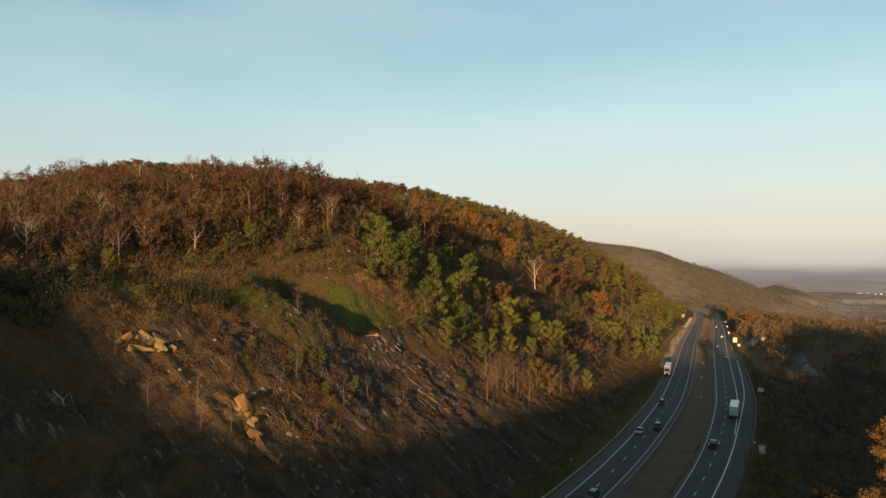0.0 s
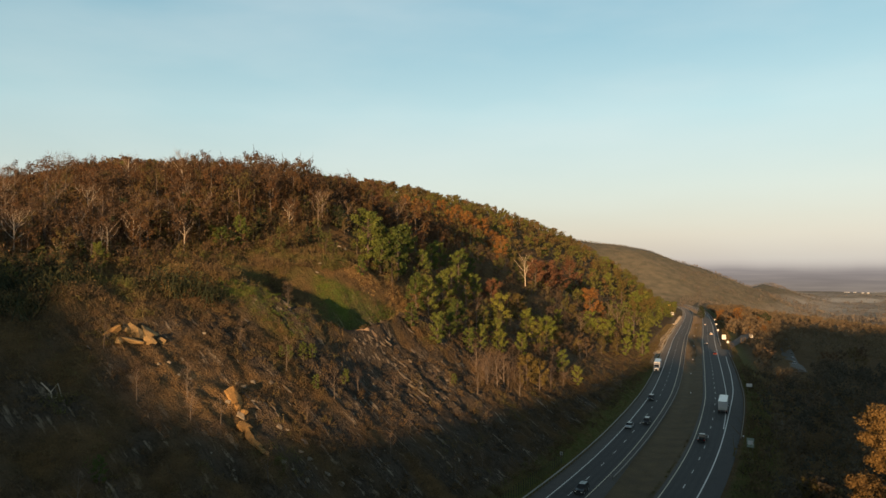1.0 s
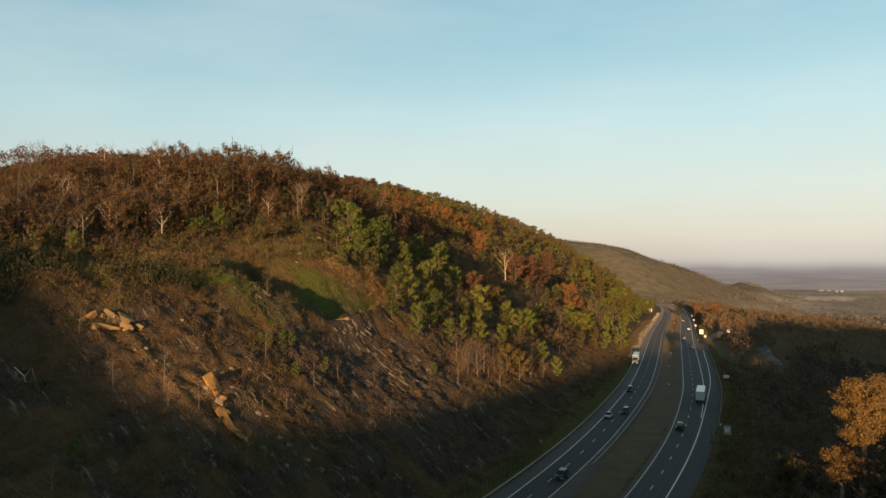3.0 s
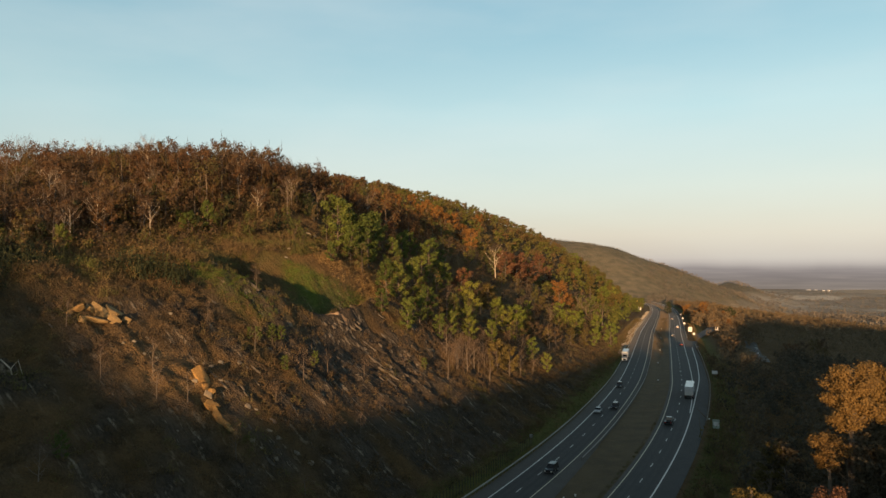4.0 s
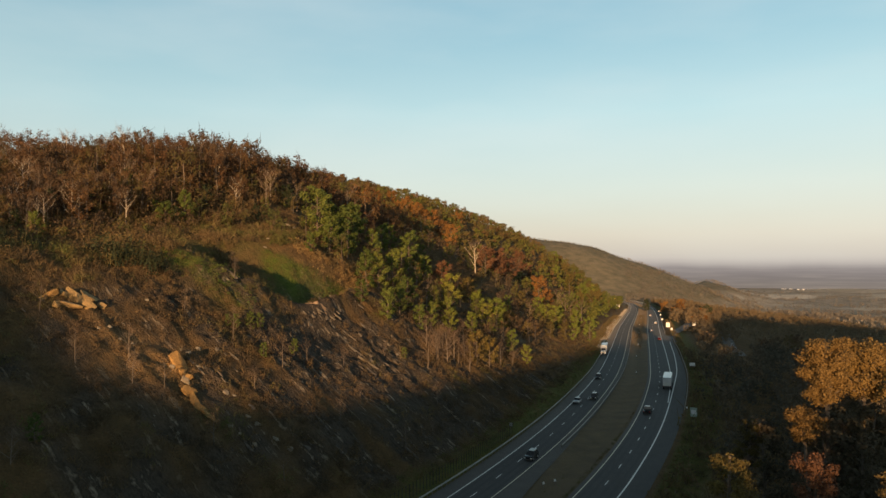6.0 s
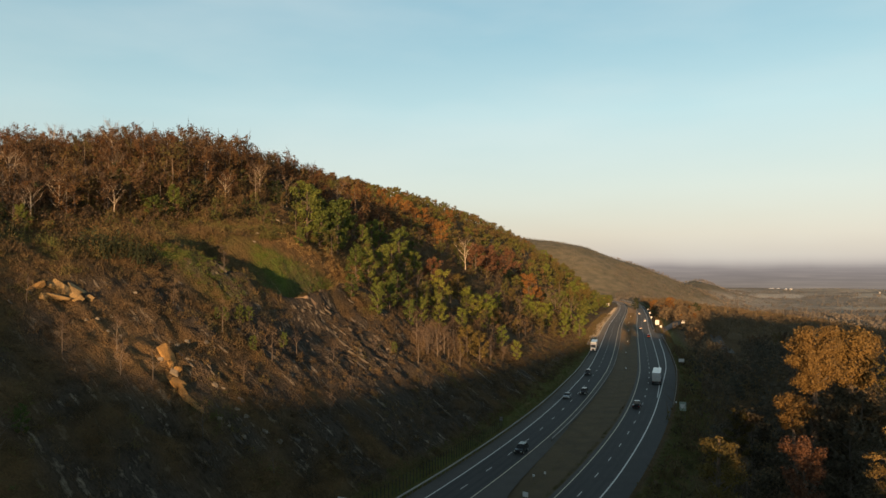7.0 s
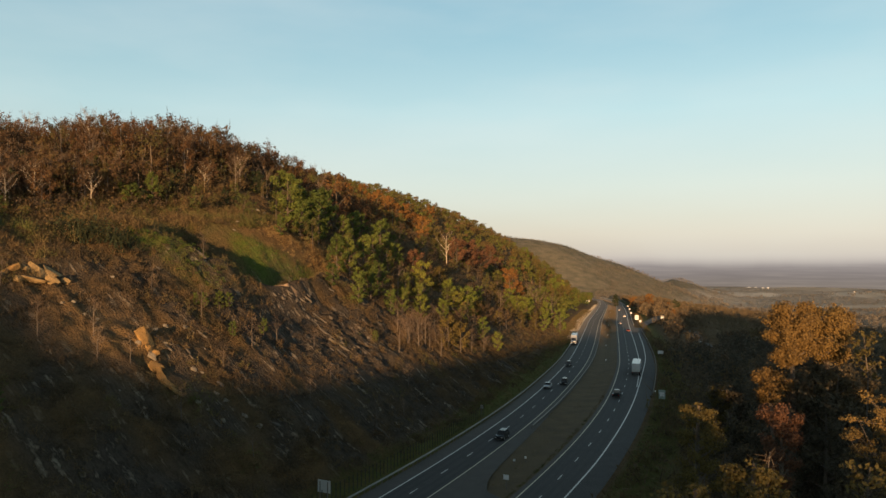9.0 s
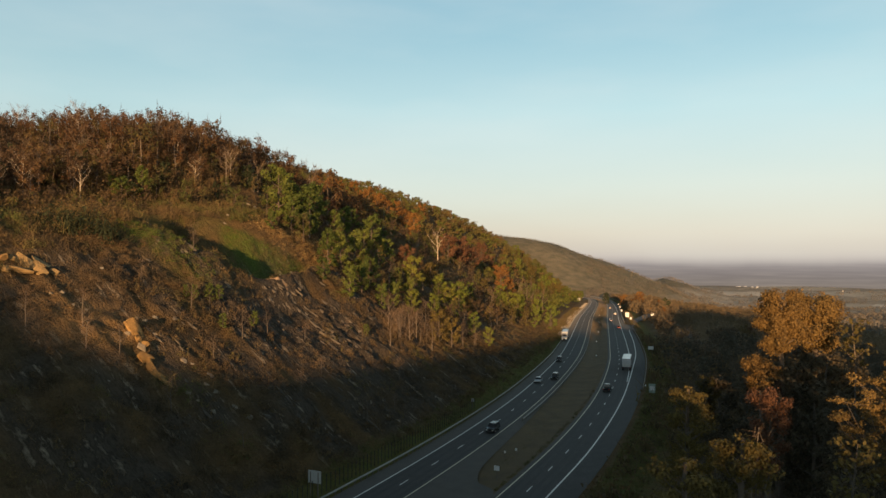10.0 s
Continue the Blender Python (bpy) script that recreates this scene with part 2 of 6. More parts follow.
left_of_road(-150, 0, 2, 8, 16, 26, 38, 48, 58, 66, 74, 82, 88)
left_of_road(20, 0, 2, 7, 14, 22, 31, 38, 46, 54, 64, 76, 86)
left_of_road(90, 0, 2, 8, 17, 22, 28, 34, 40, 44, 49, 55, 60)
left_of_road(125, 0, 2.5, 9.5, 18, 27, 35, 42, 45, 47, 52, 57, 58)
left_of_road(160, 0, 2.5, 10.5, 18, 27, 37, 43, 45, 48, 54, 58, 60)
left_of_road(195, 0, 3, 10, 18, 28, 39, 47, 49, 51.5, 59, 63, 64)
left_of_road(240, 0, 3, 8, 15, 24, 35, 46, 57, 67, 73, 70, 66)
left_of_road(300, 0, 2, 6, 12, 21, 32, 42, 54, 66, 76, 77, 72)
left_of_road(400, 0, 2, 5, 11, 20, 32, 41, 50, 58, 70, 84, 92)
left_of_road(550, 0, 2, 5, 10, 17, 26, 35, 46, 58, 72, 94, 116)
left_of_road(850, 0, 1, 4, 9, 17, 29, 41, 54, 69, 89, 115, 145)
left_of_road(1150, 0, 1, 4, 10, 19, 32, 46, 60, 75, 96, 122, 152)

STEPS_R = [0, 6, 20, 45, 90, 180, 400, 900, 1800]


def right_of_road(y, *heights):
    stations_r.append((y, hermite(STEPS_R, heights)))


right_of_road(-150, 0, 0, 1, 2, -2, -10, -35, -80, -112)
right_of_road(60, 0, 0.5, 2, 3, 0, -8, -35, -80, -112)
right_of_road(140, 0, -0.5, -2, -5, -9, -16, -40, -80, -112)
right_of_road(260, 0, -1, -4, -9, -16, -25, -45, -80, -112)
right_of_road(500, 0, -1, -5, -16, -22, -32, -52, -80, -112)
right_of_road(900, 0, -0.5, -1, -2, -8, -20, -45, -70, -100)
right_of_road(1300, 0, 0, 0, 2, -4, -14, -35, -60, -75)


def between(stations, y, d):
    ys = np.array([s[0] for s in stations])
    rows = np.stack([s[1](d) for s in stations])
    i = np.clip(np.searchsorted(ys, y) - 1, 0, len(ys) - 2)
    t = np.clip((y - ys[i]) / (ys[i + 1] - ys[i]), 0, 1)
    t = t * t * (3 - 2 * t) * 0.5 + t * 0.5
    pick = np.arange(rows.shape[1])
    return rows[i, pick] * (1 - t) + rows[i + 1, pick] * t


def waves(x, y, size, seed):
    """Cheap rolling relief between -1 and 1."""
    r = np.random.RandomState(seed)
    out = 0
    for k in range(7):
        a, f, o = r.uniform(0, 6.28), (0.6 + 0.25 * k) / size * 6.28, r.uniform(0, 6.28)
        out = out + np.sin((x * np.cos(a) + y * np.sin(a)) * f + o + 1.3 * np.sin((y * np.cos(a) - x * np.sin(a)) * f * 0.7 + o * 2)) / 7
    return out * 2.0


ridge_top = hermite([-40, 2, 9, 12.5, 16, 20, 23.5, 27, 31, 60], [190, 168, 128, 100, 82, 34, -18, -70, -112, -112])
VALLEY = -112.0
rise_top = hermite([-400, -260, -200, -160, -143, -120.6, -105.7, -98.6, -92.6, -88.8, -84.9, -78.9, -73.7, -67, -61.5, -54, -46, -38.6, -33.8, -28.8, -23.3, -15.8, -3.8, 10, 16, 20, 24, 31, 36, 44, 52, 60, 100, 300, 900],
                   [0, 0, 68, 88, 93, 89, 83.5, 78.5, 73.8, 70.6, 67.4, 63, 60.3, 56.4, 54.3, 54.2, 55.2, 56, 56.6, 56, 57.8, 60, 59.6, 55, 53.5, 54.5, 57, 58.5, 58.5, 61, 66.5, 70, 79, 76, 0])


def land(x, y):
    """The height of the ground."""
    x, y = np.broadcast_arrays(np.asarray(x, float), np.asarray(y, float))
    shape = x.shape
    x, y = x.ravel(), y.ravel()
    k, zr = square(y), road_z(np.clip(y, -800, 2100))
    p = (x - axis_x(y)) / k
    dl, dr = (GUARD_L - p) * k, (p - GUARD_R) * k
    left = between(stations_l, y, np.clip(dl - 1.0, 0, 318)) + np.clip(dl - 319, 0, 600) * 0.08
    right = between(stations_r, y, np.clip(dr - 1.0, 0, 1800))
    rough = waves(x, y, 23, 5) * 0.7 + waves(x, y, 7, 6) * 0.4
    calm = np.exp(-((x + 28) / 19) ** 2 - ((y - 180) / 15) ** 2)
    cut = smooth(3, 14, dl) * (1 - 0.75 * calm)
    left = left + cut * rough * (1 + smooth(120, 200, dl))
    # slanting ledges of the cut: saw-toothed ribs that run down the slope
    rib = x * 0.5 + y * 0.866 + 1.6 * waves(x, y, 26, 13) + 0.12 * left
    rocky = cut * (1 - smooth(58, 74, dl)) * smooth(84, 100, y) * (1 - smooth(232, 262, y)) * np.clip(0.55 + 0.75 * waves(x, y, 30, 9), 0, 1.2) * (1 - 0.9 * np.exp(-((x + 11) / 13) ** 2 - ((y - 205) / 13) ** 2))
    left = left + rocky * (((rib / 5.3) % 1.0 - 0.5) * 1.5 + ((rib / 2.1 + 0.6 * waves(x, y, 15, 14)) % 1.0 - 0.5) * 0.75 + waves(x, y, 3.1, 15) * 0.3)
    # knoll in front of the grassy hollow: a low ridge that bends away at its foot
    crest = 162 + 0.045 * np.clip(x + 34, 0, None) ** 2
    knoll = smooth(-68, -50, x) * (1 - smooth(-15, -5, x))
    left = left + 3.6 * np.exp(-((y - crest) / 7) ** 2) * knoll - 5.8 * np.exp(-((y - crest - 16) / 8) ** 2) * smooth(-52, -38, x) * (1 - smooth(-12, -2, x)) + 2.4 * np.exp(-((x + 25) / 15) ** 2 - ((y - 201) / 7) ** 2)
    left = left - 4.2 * np.exp(-((x + 17) / 14) ** 2 - ((y - 173) / 16) ** 2) - 1.0 * np.exp(-((x + 46) / 13) ** 2 - ((y - 164) / 9) ** 2)
    # two gullies carved down the wooded slope to make its dark bands of shade
    left = left - 12 * np.exp(-((y - 312 - 0.25 * dl) / 27) ** 2) * smooth(24, 60, dl) * (1 - smooth(125, 175, dl))
    left = left - 9 * np.exp(-((y - 500 - 0.4 * dl) / 34) ** 2) * smooth(14, 45, dl) * (1 - smooth(120, 170, dl))
    # far end of the hill lowered by bearing from the camera, fitting the skyline
    left = left - 28 * smooth(0.41, 0.64, -x / np.maximum(y, 1.0)) * smooth(330, 480, y)
    right = right + smooth(4, 25, dr) * (waves(x, y, 60, 7) * 1.5 + waves(x, y, 17, 8) * 0.5)
    right = right + 9 * np.exp(-((x - 268) / 34) ** 2 - ((y - 640) / 70) ** 2) * smooth(3, 25, dr)
    mid = -0.06 - 0.7 * smooth(4.0, 5.6, p) * (1 - smooth(14.0, 15.0, p))
    z = zr + np.where(dl > 0, left - 0.06, np.where(dr > 0, right - 0.06, mid))
    far = np.maximum(smooth(1150, 2300, y) * smooth(25, 170, np.maximum(dl, dr)), smooth(1650, 2300, y))
    z = z * (1 - far) + VALLEY * far
    # unseen wooded rise behind: keeps low sun off road, crest tuned to shadow edges
    a = radians(17)
    along, across = x * math.sin(a) + y * math.cos(a), x * math.cos(a) - y * math.sin(a)
    z = np.maximum(z, (rise_top(np.clip(across, -300, 900)) + waves(x, y, 45, 31) * 2) * np.exp(-((along + 335) / 65) ** 2) + np.where(along < -170, 0, -200))
    az, dist = np.degrees(np.arctan2(x, y)), np.hypot(x, y)
    hump = np.exp(-((dist - 2050) / 420) ** 2) * smooth(700, 1400, dist)
    top = ridge_top(np.clip(az, -40, 60)) - VALLEY
    z = np.maximum(z, VALLEY + hump * (top + waves(x, y, 320, 12) * 7 * smooth(0, 60, top)) * (y > 0))
    z = z + 66 * np.exp(-((az - 25.2) / 2.3) ** 2 - ((dist - 2650) / 260) ** 2)
    z = z + 34 * smooth(2200, 3400, dist) * (y > 0)
    z = z + smooth(500, 1200, np.hypot(x, y)) * waves(x, y, 420, 11) * 5 * smooth(60, 400, dr)
    return z.reshape(shape)


def land_at(x, y):
    return float(land(np.array([x]), np.array([y]))[0])


def on_road(y, p):
    """The place p metres to the right of the axis at the station y."""
    return float(axis_x(y) + p * square(y)), float(y), float(road_z(y))


def heading(y):
    """The way the road runs at the station y: radians to the right of +y."""
    return math.atan(float(axis_x(y + 2.0) - axis_x(y - 2.0)) / 4.0)


# ---------------------------------------------------------------- building
def mesh_object(name, verts, faces, material, parent=None, smooth_faces=False, label="", tint=None):
    me = bpy.data.meshes.new(name)
    verts, faces = np.asarray(verts, np.float32), np.asarray(faces, np.int32)
    me.vertices.add(len(verts))
    me.vertices.foreach_set("co", verts.ravel())
    me.loops.add(faces.size)
    me.loops.foreach_set("vertex_index", faces.ravel())
    me.polygons.add(len(faces))
    me.polygons.foreach_set("loop_start", np.arange(0, faces.size, faces.shape[1], dtype=np.int32))
    me.update(calc_edges=True)
    if smooth_faces:
        me.polygons.foreach_set("use_smooth", np.ones(len(faces), bool))
    if tint is not None:
        me.attributes.new("tint", "FLOAT", "POINT").data.foreach_set("value", np.asarray(tint, np.float32))
    me.materials.append(material)
    ob = new(name, me)
    if parent:
        ob.parent = parent
    if label:
        ob["label"] = label
    return ob


def part(name, bm, material, parent, label="", smooth_faces=False):
    me = bpy.data.meshes.new(name)
    bm.to_mesh(me)
    bm.free()
    me.materials.append(material)
    if smooth_faces:
        for f in me.polygons:
            f.use_smooth = True
    ob = new(name, me)
    if parent:
        ob.parent = parent
    if label:
        ob["label"] = label
    return ob


def thing(name, label, category, group="", kind="", m=None):
    ob = new(name)
    ob.empty_display_size = 0.3
    if m is not None:
        ob.matrix_basis = m
    return tagged(ob, label, category, group, kind)


def add_box(bm, size, at=(0, 0, 0), turn=None, bevel=0.0):
    m = Matrix.Translation(at) @ (turn or Matrix()) @ Matrix.Diagonal((*size, 1))
    made = bmesh.ops.create_cube(bm, size=1, matrix=m)["verts"]
    if bevel:
        edges = list({e for v in made for e in v.link_edges})
        bmesh.ops.bevel(bm, geom=edges, offset=bevel, segments=1, affect="EDGES")


def box(size, at=(0, 0, 0), turn=None, bevel=0.0):
    bm = bmesh.new()
    add_box(bm, size, at, turn, bevel)
    return bm


def add_rod(bm, a, b, r, r2=None, sides=8):
    a, b = Vector(a), Vector(b)
    turn = (b - a).to_track_quat("Z", "Y").to_matrix().to_4x4()
    bmesh.ops.create_cone(bm, cap_ends=True, segments=sides, radius1=r, radius2=r if r2 is None else r2, depth=(b - a).length, matrix=Matrix.Translation((a + b) / 2) @ turn)


def rod(a, b, r, r2=None, sides=8):
    bm = bmesh.new()
    add_rod(bm, a, b, r, r2, sides)
    return bm


# ---------------------------------------------------------------- ground
def spread(*pieces):
    out = []
    for a, b, step in pieces:
        out.extend(np.arange(a, b - 1e-6, step))
    return out


def growing(a, b, step, factor):
    out = [a]
    while out[-1] + step < b:
        out.append(out[-1] + step)
        step *= factor
    return out[:-1] + [b]


cols = [-v for v in growing(340, 4900, 10, 1.12)][::-1] + spread((-330, -140, 3.2), (-140, -72, 1.5), (-72, -8, 0.8)) + [-7.2, -6.6, -3.7, 0, 3.7, 6.2, 7.5, 9, 10.5, 12, 13.9, 15.1, 18, 22, 25, 28.2]
cols += spread((29.5, 60, 2.0), (60, 160, 4.0)) + growing(160, 4900, 6, 1.1)
rows = [-v for v in growing(60, 900, 14, 1.08)][::-1] + spread((-48, 64, 4.0), (64, 92, 1.4), (92, 240, 0.75), (240, 262, 1.4), (262, 450, 2.6), (450, 1000, 7.0)) + growing(1000, 4860, 10, 1.06)
cols, rows = np.array(cols), np.array(rows)
gy, gp = np.meshgrid(rows, cols, indexing="ij")
gx = axis_x(gy) * (1 - smooth(1300, 3500, gy)) + gp * square(gy)
gz = land(gx, gy)
index = np.arange(gx.size).reshape(gx.shape)
quads = np.stack([index[:-1, :-1], index[:-1, 1:], index[1:, 1:], index[1:, :-1]], -1).reshape(-1, 4)


def ground_material():
    m, n, l, p = nodes_of("autumn_ground")
    a = n.new("ShaderNodeAttribute")
    a.attribute_name = "cover"
    split = n.new("ShaderNodeSeparateColor")
    l.new(a.outputs["Color"], split.inputs[0])
    big, mid, fine = noise_at(n, l, 0.05), noise_at(n, l, 0.35, 6), noise_at(n, l, 3.0, 5)
    soil = mixed(n, l, 0.5, ramp(n, l, mid, [(0.3, (0.06, 0.04, 0.023)), (0.7, (0.2, 0.115, 0.05))]), ramp(n, l, fine, [(0.3, (0.05, 0.036, 0.022)), (0.72, (0.19, 0.12, 0.056))]))
    soil = mixed(n, l, big, soil, mixed(n, l, 0.5, soil, (0.13, 0.1, 0.05)))
    grass = mixed(n, l, ramp(n, l, mid, [(0.45, (0, 0, 0)), (0.75, (1, 1, 1))]), ramp(n, l, fine, [(0.3, (0.065, 0.1, 0.017)), (0.7, (0.13, 0.175, 0.032))]), ramp(n, l, fine, [(0.3, (0.09, 0.08, 0.025)), (0.7, (0.17, 0.13, 0.045))]))
    strata = grain_down(n, l, 0.9, 7, [(0, 0, 32), (0, -31, 0)], (0.16, 1.0, 1.0))
    stone = ramp(n, l, strata, [(0.3, (0.03, 0.026, 0.022)), (0.46, (0.1, 0.082, 0.064)), (0.56, (0.05, 0.042, 0.034)), (0.64, (0.22, 0.185, 0.14)), (0.76, (0.42, 0.36, 0.28))])
    cells, spot = n.new("ShaderNodeTexVoronoi"), n.new("ShaderNodeTexCoord")
    cells.inputs["Scale"].default_value = 0.0045
    l.new(spot.outputs["Object"], cells.inputs["Vector"])
    hue = n.new("ShaderNodeSeparateColor")
    l.new(cells.outputs["Color"], hue.inputs[0])
    # far fields and woods paled: haze is put into their colour
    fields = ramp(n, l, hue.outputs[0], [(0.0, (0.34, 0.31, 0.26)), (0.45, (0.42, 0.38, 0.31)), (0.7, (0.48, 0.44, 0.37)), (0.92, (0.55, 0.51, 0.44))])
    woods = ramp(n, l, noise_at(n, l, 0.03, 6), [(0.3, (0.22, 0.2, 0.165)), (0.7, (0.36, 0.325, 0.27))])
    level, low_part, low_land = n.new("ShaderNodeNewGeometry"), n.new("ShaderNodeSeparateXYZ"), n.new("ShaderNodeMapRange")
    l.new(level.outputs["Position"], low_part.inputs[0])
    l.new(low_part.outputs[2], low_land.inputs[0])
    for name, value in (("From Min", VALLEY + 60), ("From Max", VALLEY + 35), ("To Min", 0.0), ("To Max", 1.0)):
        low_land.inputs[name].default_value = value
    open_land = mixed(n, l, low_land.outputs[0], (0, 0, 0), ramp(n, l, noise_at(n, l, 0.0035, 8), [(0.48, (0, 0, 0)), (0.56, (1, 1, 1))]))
    # ridge ground greyed towards olive for the same haze
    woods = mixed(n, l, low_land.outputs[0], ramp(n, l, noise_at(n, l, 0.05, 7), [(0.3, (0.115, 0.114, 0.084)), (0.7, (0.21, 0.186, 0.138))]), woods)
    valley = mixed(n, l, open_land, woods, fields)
    c = mixed(n, l, split.outputs[0], soil, grass)
    c = mixed(n, l, split.outputs[1], c, stone)
    straw = mixed(n, l, 0.5, ramp(n, l, mid, [(0.3, (0.15, 0.09, 0.042)), (0.7, (0.36, 0.22, 0.1))]), ramp(n, l, fine, [(0.3, (0.13, 0.085, 0.04)), (0.7, (0.32, 0.21, 0.1))]))
    c = mixed(n, l, a.outputs["Alpha"], c, straw)
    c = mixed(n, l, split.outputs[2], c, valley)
    l.new(c, p.inputs["Base Color"])
    p.inputs["Roughness"].default_value = 0.95
    p.inputs["Specular IOR Level"].default_value = 0.1
    both = n.new("ShaderNodeMath")
    both.operation = "ADD"
    l.new(fine, both.inputs[0])
    l.new(strata, both.inputs[1])
    bumped(n, l, p, both.outputs[0], 1.0, 0.9)
    return m


ground = tagged(mesh_object("ground", np.stack([gx, gy, gz], -1).reshape(-1, 3), quads, ground_material(), smooth_faces=True),
                "brown autumn hillside ground with dry grass, ledges and leaf litter", "ground", kind="structure")
kk = square(gy)
dl, dr = (GUARD_L - gp) * kk, (gp - GUARD_R) * kk
def lawn_at(x, y):
    """The green floor of the hollow, which bends down to the ledges."""
    off = y - 188.5 - 0.04 * np.clip(x + 30, 0, None) ** 2
    return 1.7 * smooth(-36, -29, x + 0.5 * np.clip(off, None, 0)) * np.exp(-((x + 19) / 14) ** 2 - (off / np.where(off < 0, 9.0, 2.6)) ** 2) * (1 - smooth(-9, -4, x))


lawn = lawn_at(gx, gy) * (0.9 + 0.3 * waves(gx, gy, 6, 22))
lawn = np.maximum(lawn, 1.05 * np.exp(-((gx + 37) / 11) ** 2 - ((gy - 158) / 5) ** 2) * (0.7 + 0.7 * waves(gx, gy, 5, 23)))
lawn = np.maximum(lawn, 0.8 * np.exp(-((gx + 37) / 5) ** 2 - ((gy - 222) / 7) ** 2))
lawn = np.maximum(lawn, 0.3 * smooth(70, 80, dl) * (1 - smooth(105, 118, dl)) * (1 - smooth(205, 225, gy)) * smooth(110, 130, gy))
lawn = np.maximum(lawn, 0.15 * ((gp > 6) & (gp < 14)))
lawn = np.maximum(lawn, 0.55 * (1 - smooth(4, 9, dl)) * (dl > 0))
lawn = np.maximum(lawn, 0.5 * (1 - smooth(6, 14, dr)) * (dr > 0))
def tan_at(x, y):
    """Bare tan earth and straw: round the bright seam, and above the hollow."""
    line = 199.5 + 1.05 * np.clip(x + 19, 0, None) + 0.3 * np.clip(x + 19, None, 0)
    band = 1.5 * np.exp(-((y - line - 6) / 8) ** 2) * smooth(-30, -22, x) * (1 - smooth(4, 12, x))
    return np.clip(np.maximum(1.3 * np.exp(-((x + 41) / 9) ** 2 - ((y - 124) / 7) ** 2), 0.95 * band), 0, 1)


def strata_at(x, y):
    """The bare slanting ledges."""
    return np.clip(1.4 * np.exp(-((x + 5) / 17) ** 2 - ((y - 166) / 19) ** 2), 0, 1)


straw = np.maximum(tan_at(gx, gy) * (0.75 + 0.4 * waves(gx, gy, 7, 24)), 0.9 * (1 - smooth(5, 13, dl)) * (dl > 0) * smooth(320, 420, gy))
stone = smooth(4, 10, dl) * (1 - smooth(58, 72, dl)) * smooth(85, 100, gy) * (1 - 0.5 * smooth(230, 275, gy)) * (1 - smooth(360, 440, gy)) * np.clip(0.6 + 0.8 * waves(gx, gy, 22, 21) + strata_at(gx, gy), 0, 1)
# mask of the distant land that takes the haze-paled colours
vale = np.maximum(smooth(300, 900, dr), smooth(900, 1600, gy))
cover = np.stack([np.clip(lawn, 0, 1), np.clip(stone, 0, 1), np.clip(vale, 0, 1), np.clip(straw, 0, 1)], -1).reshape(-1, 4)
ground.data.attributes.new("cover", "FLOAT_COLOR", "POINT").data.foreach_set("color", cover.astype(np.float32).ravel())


# ---------------------------------------------------------------- road
def strip(name, p0, p1, y0, y1, lift, material, label="", step=6.0, parent=None, kind=""):
    """A ribbon along the road between the distances p0 and p1 (numbers or curves of y)."""
    ys = np.linspace(y0, y1, max(2, int((y1 - y0) / step) + 1))
    k = square(ys)
    a = p0(ys) if callable(p0) else np.full(len(ys), p0)
    b = p1(ys) if callable(p1) else np.full(len(ys), p1)
    z = road_z(ys) + lift
    v = np.concatenate([np.stack([axis_x(ys) + a * k, ys, z], -1), np.stack([axis_x(ys) + b * k, ys, z], -1)])
    n = len(ys)
    i = np.arange(n - 1)
    ob = mesh_object(name, v, np.stack([i, i + n, i + n + 1, i + 1], -1), material, parent)
    if label:
        tagged(ob, label, "road", kind=kind or "structure")
    return ob


yellow_r = hermite([-200, 115, 150, 190, 234, 286, 330, 410, 1200, 1700], [16.3, 16.3, 16.6, 16.5, 15.7, 14.8, 14.7, 15.0, 15.1, 15.1])
edge_r = hermite([-200, 110, 136, 161, 191, 234, 269, 303, 361, 391], [23.2, 23.2, 23.5, 23.5, 23.5, 23.7, 24.7, 25.2, 25.7, 26.3])
exit_line = hermite([205, 240, 270, 325, 408, 549, 714, 1650], [23.0, 22.4, 22.1, 21.9, 22.2, 22.7, 22.8, 22.8])


def offset(f, by):
    return lambda y: f(y) + by


Y0, Y1 = -160.0, 1650.0
road_l = strip("road_left", -6.6, 5.6, Y0, Y1, 0.0, M["asphalt"], "dark asphalt carriageway under the rock cut")
road_r = strip("road_right", offset(yellow_r, -0.95), hermite([-200, 60, 392, 420, 1200], [27.6, 27.6, 27.6, 25.0, 25.0]), Y0, Y1, 0.0, M["asphalt"], "dark asphalt carriageway on the valley side")
strip("shoulder", -6.6, -3.6, Y0, Y1, 0.004, M["shoulder"], parent=road_l)
strip("shoulder", 4.0, 5.6, Y0, Y1, 0.004, M["shoulder"], parent=road_l)
strip("shoulder", offset(yellow_r, -0.95), offset(yellow_r, -0.25), Y0, Y1, 0.004, M["shoulder"], parent=road_r)
strip("edge_line", -3.49, -3.25, Y0, Y1, 0.008, M["white_line"], parent=road_l)
strip("edge_line", 3.46, 3.68, Y0, Y1, 0.008, M["yellow_line"], parent=road_l)
strip("edge_line", offset(yellow_r, -0.12), offset(yellow_r, 0.1), Y0, Y1, 0.008, M["yellow_line"], parent=road_r)
strip("edge_line", offset(edge_r, -0.14), offset(edge_r, 0.14), Y0, 389, 0.008, M["white_line"], parent=road_r)
strip("edge_line", offset(exit_line, -0.12), offset(exit_line, 0.12), 205, Y1, 0.008, M["white_line"], parent=road_r)
M["tyre_polish"] = surface("tyre_darkened_asphalt", (0.019, 0.02, 0.022), (0.037, 0.037, 0.038), 0.3, 0.8, 0.0, 0.6, 0.03, 30.0)
for p in (-2.45, -0.95, 1.0, 2.5):
    strip("tyre_track", p - 0.32, p + 0.32, Y0, 900, 0.004, M["tyre_polish"], parent=road_l)
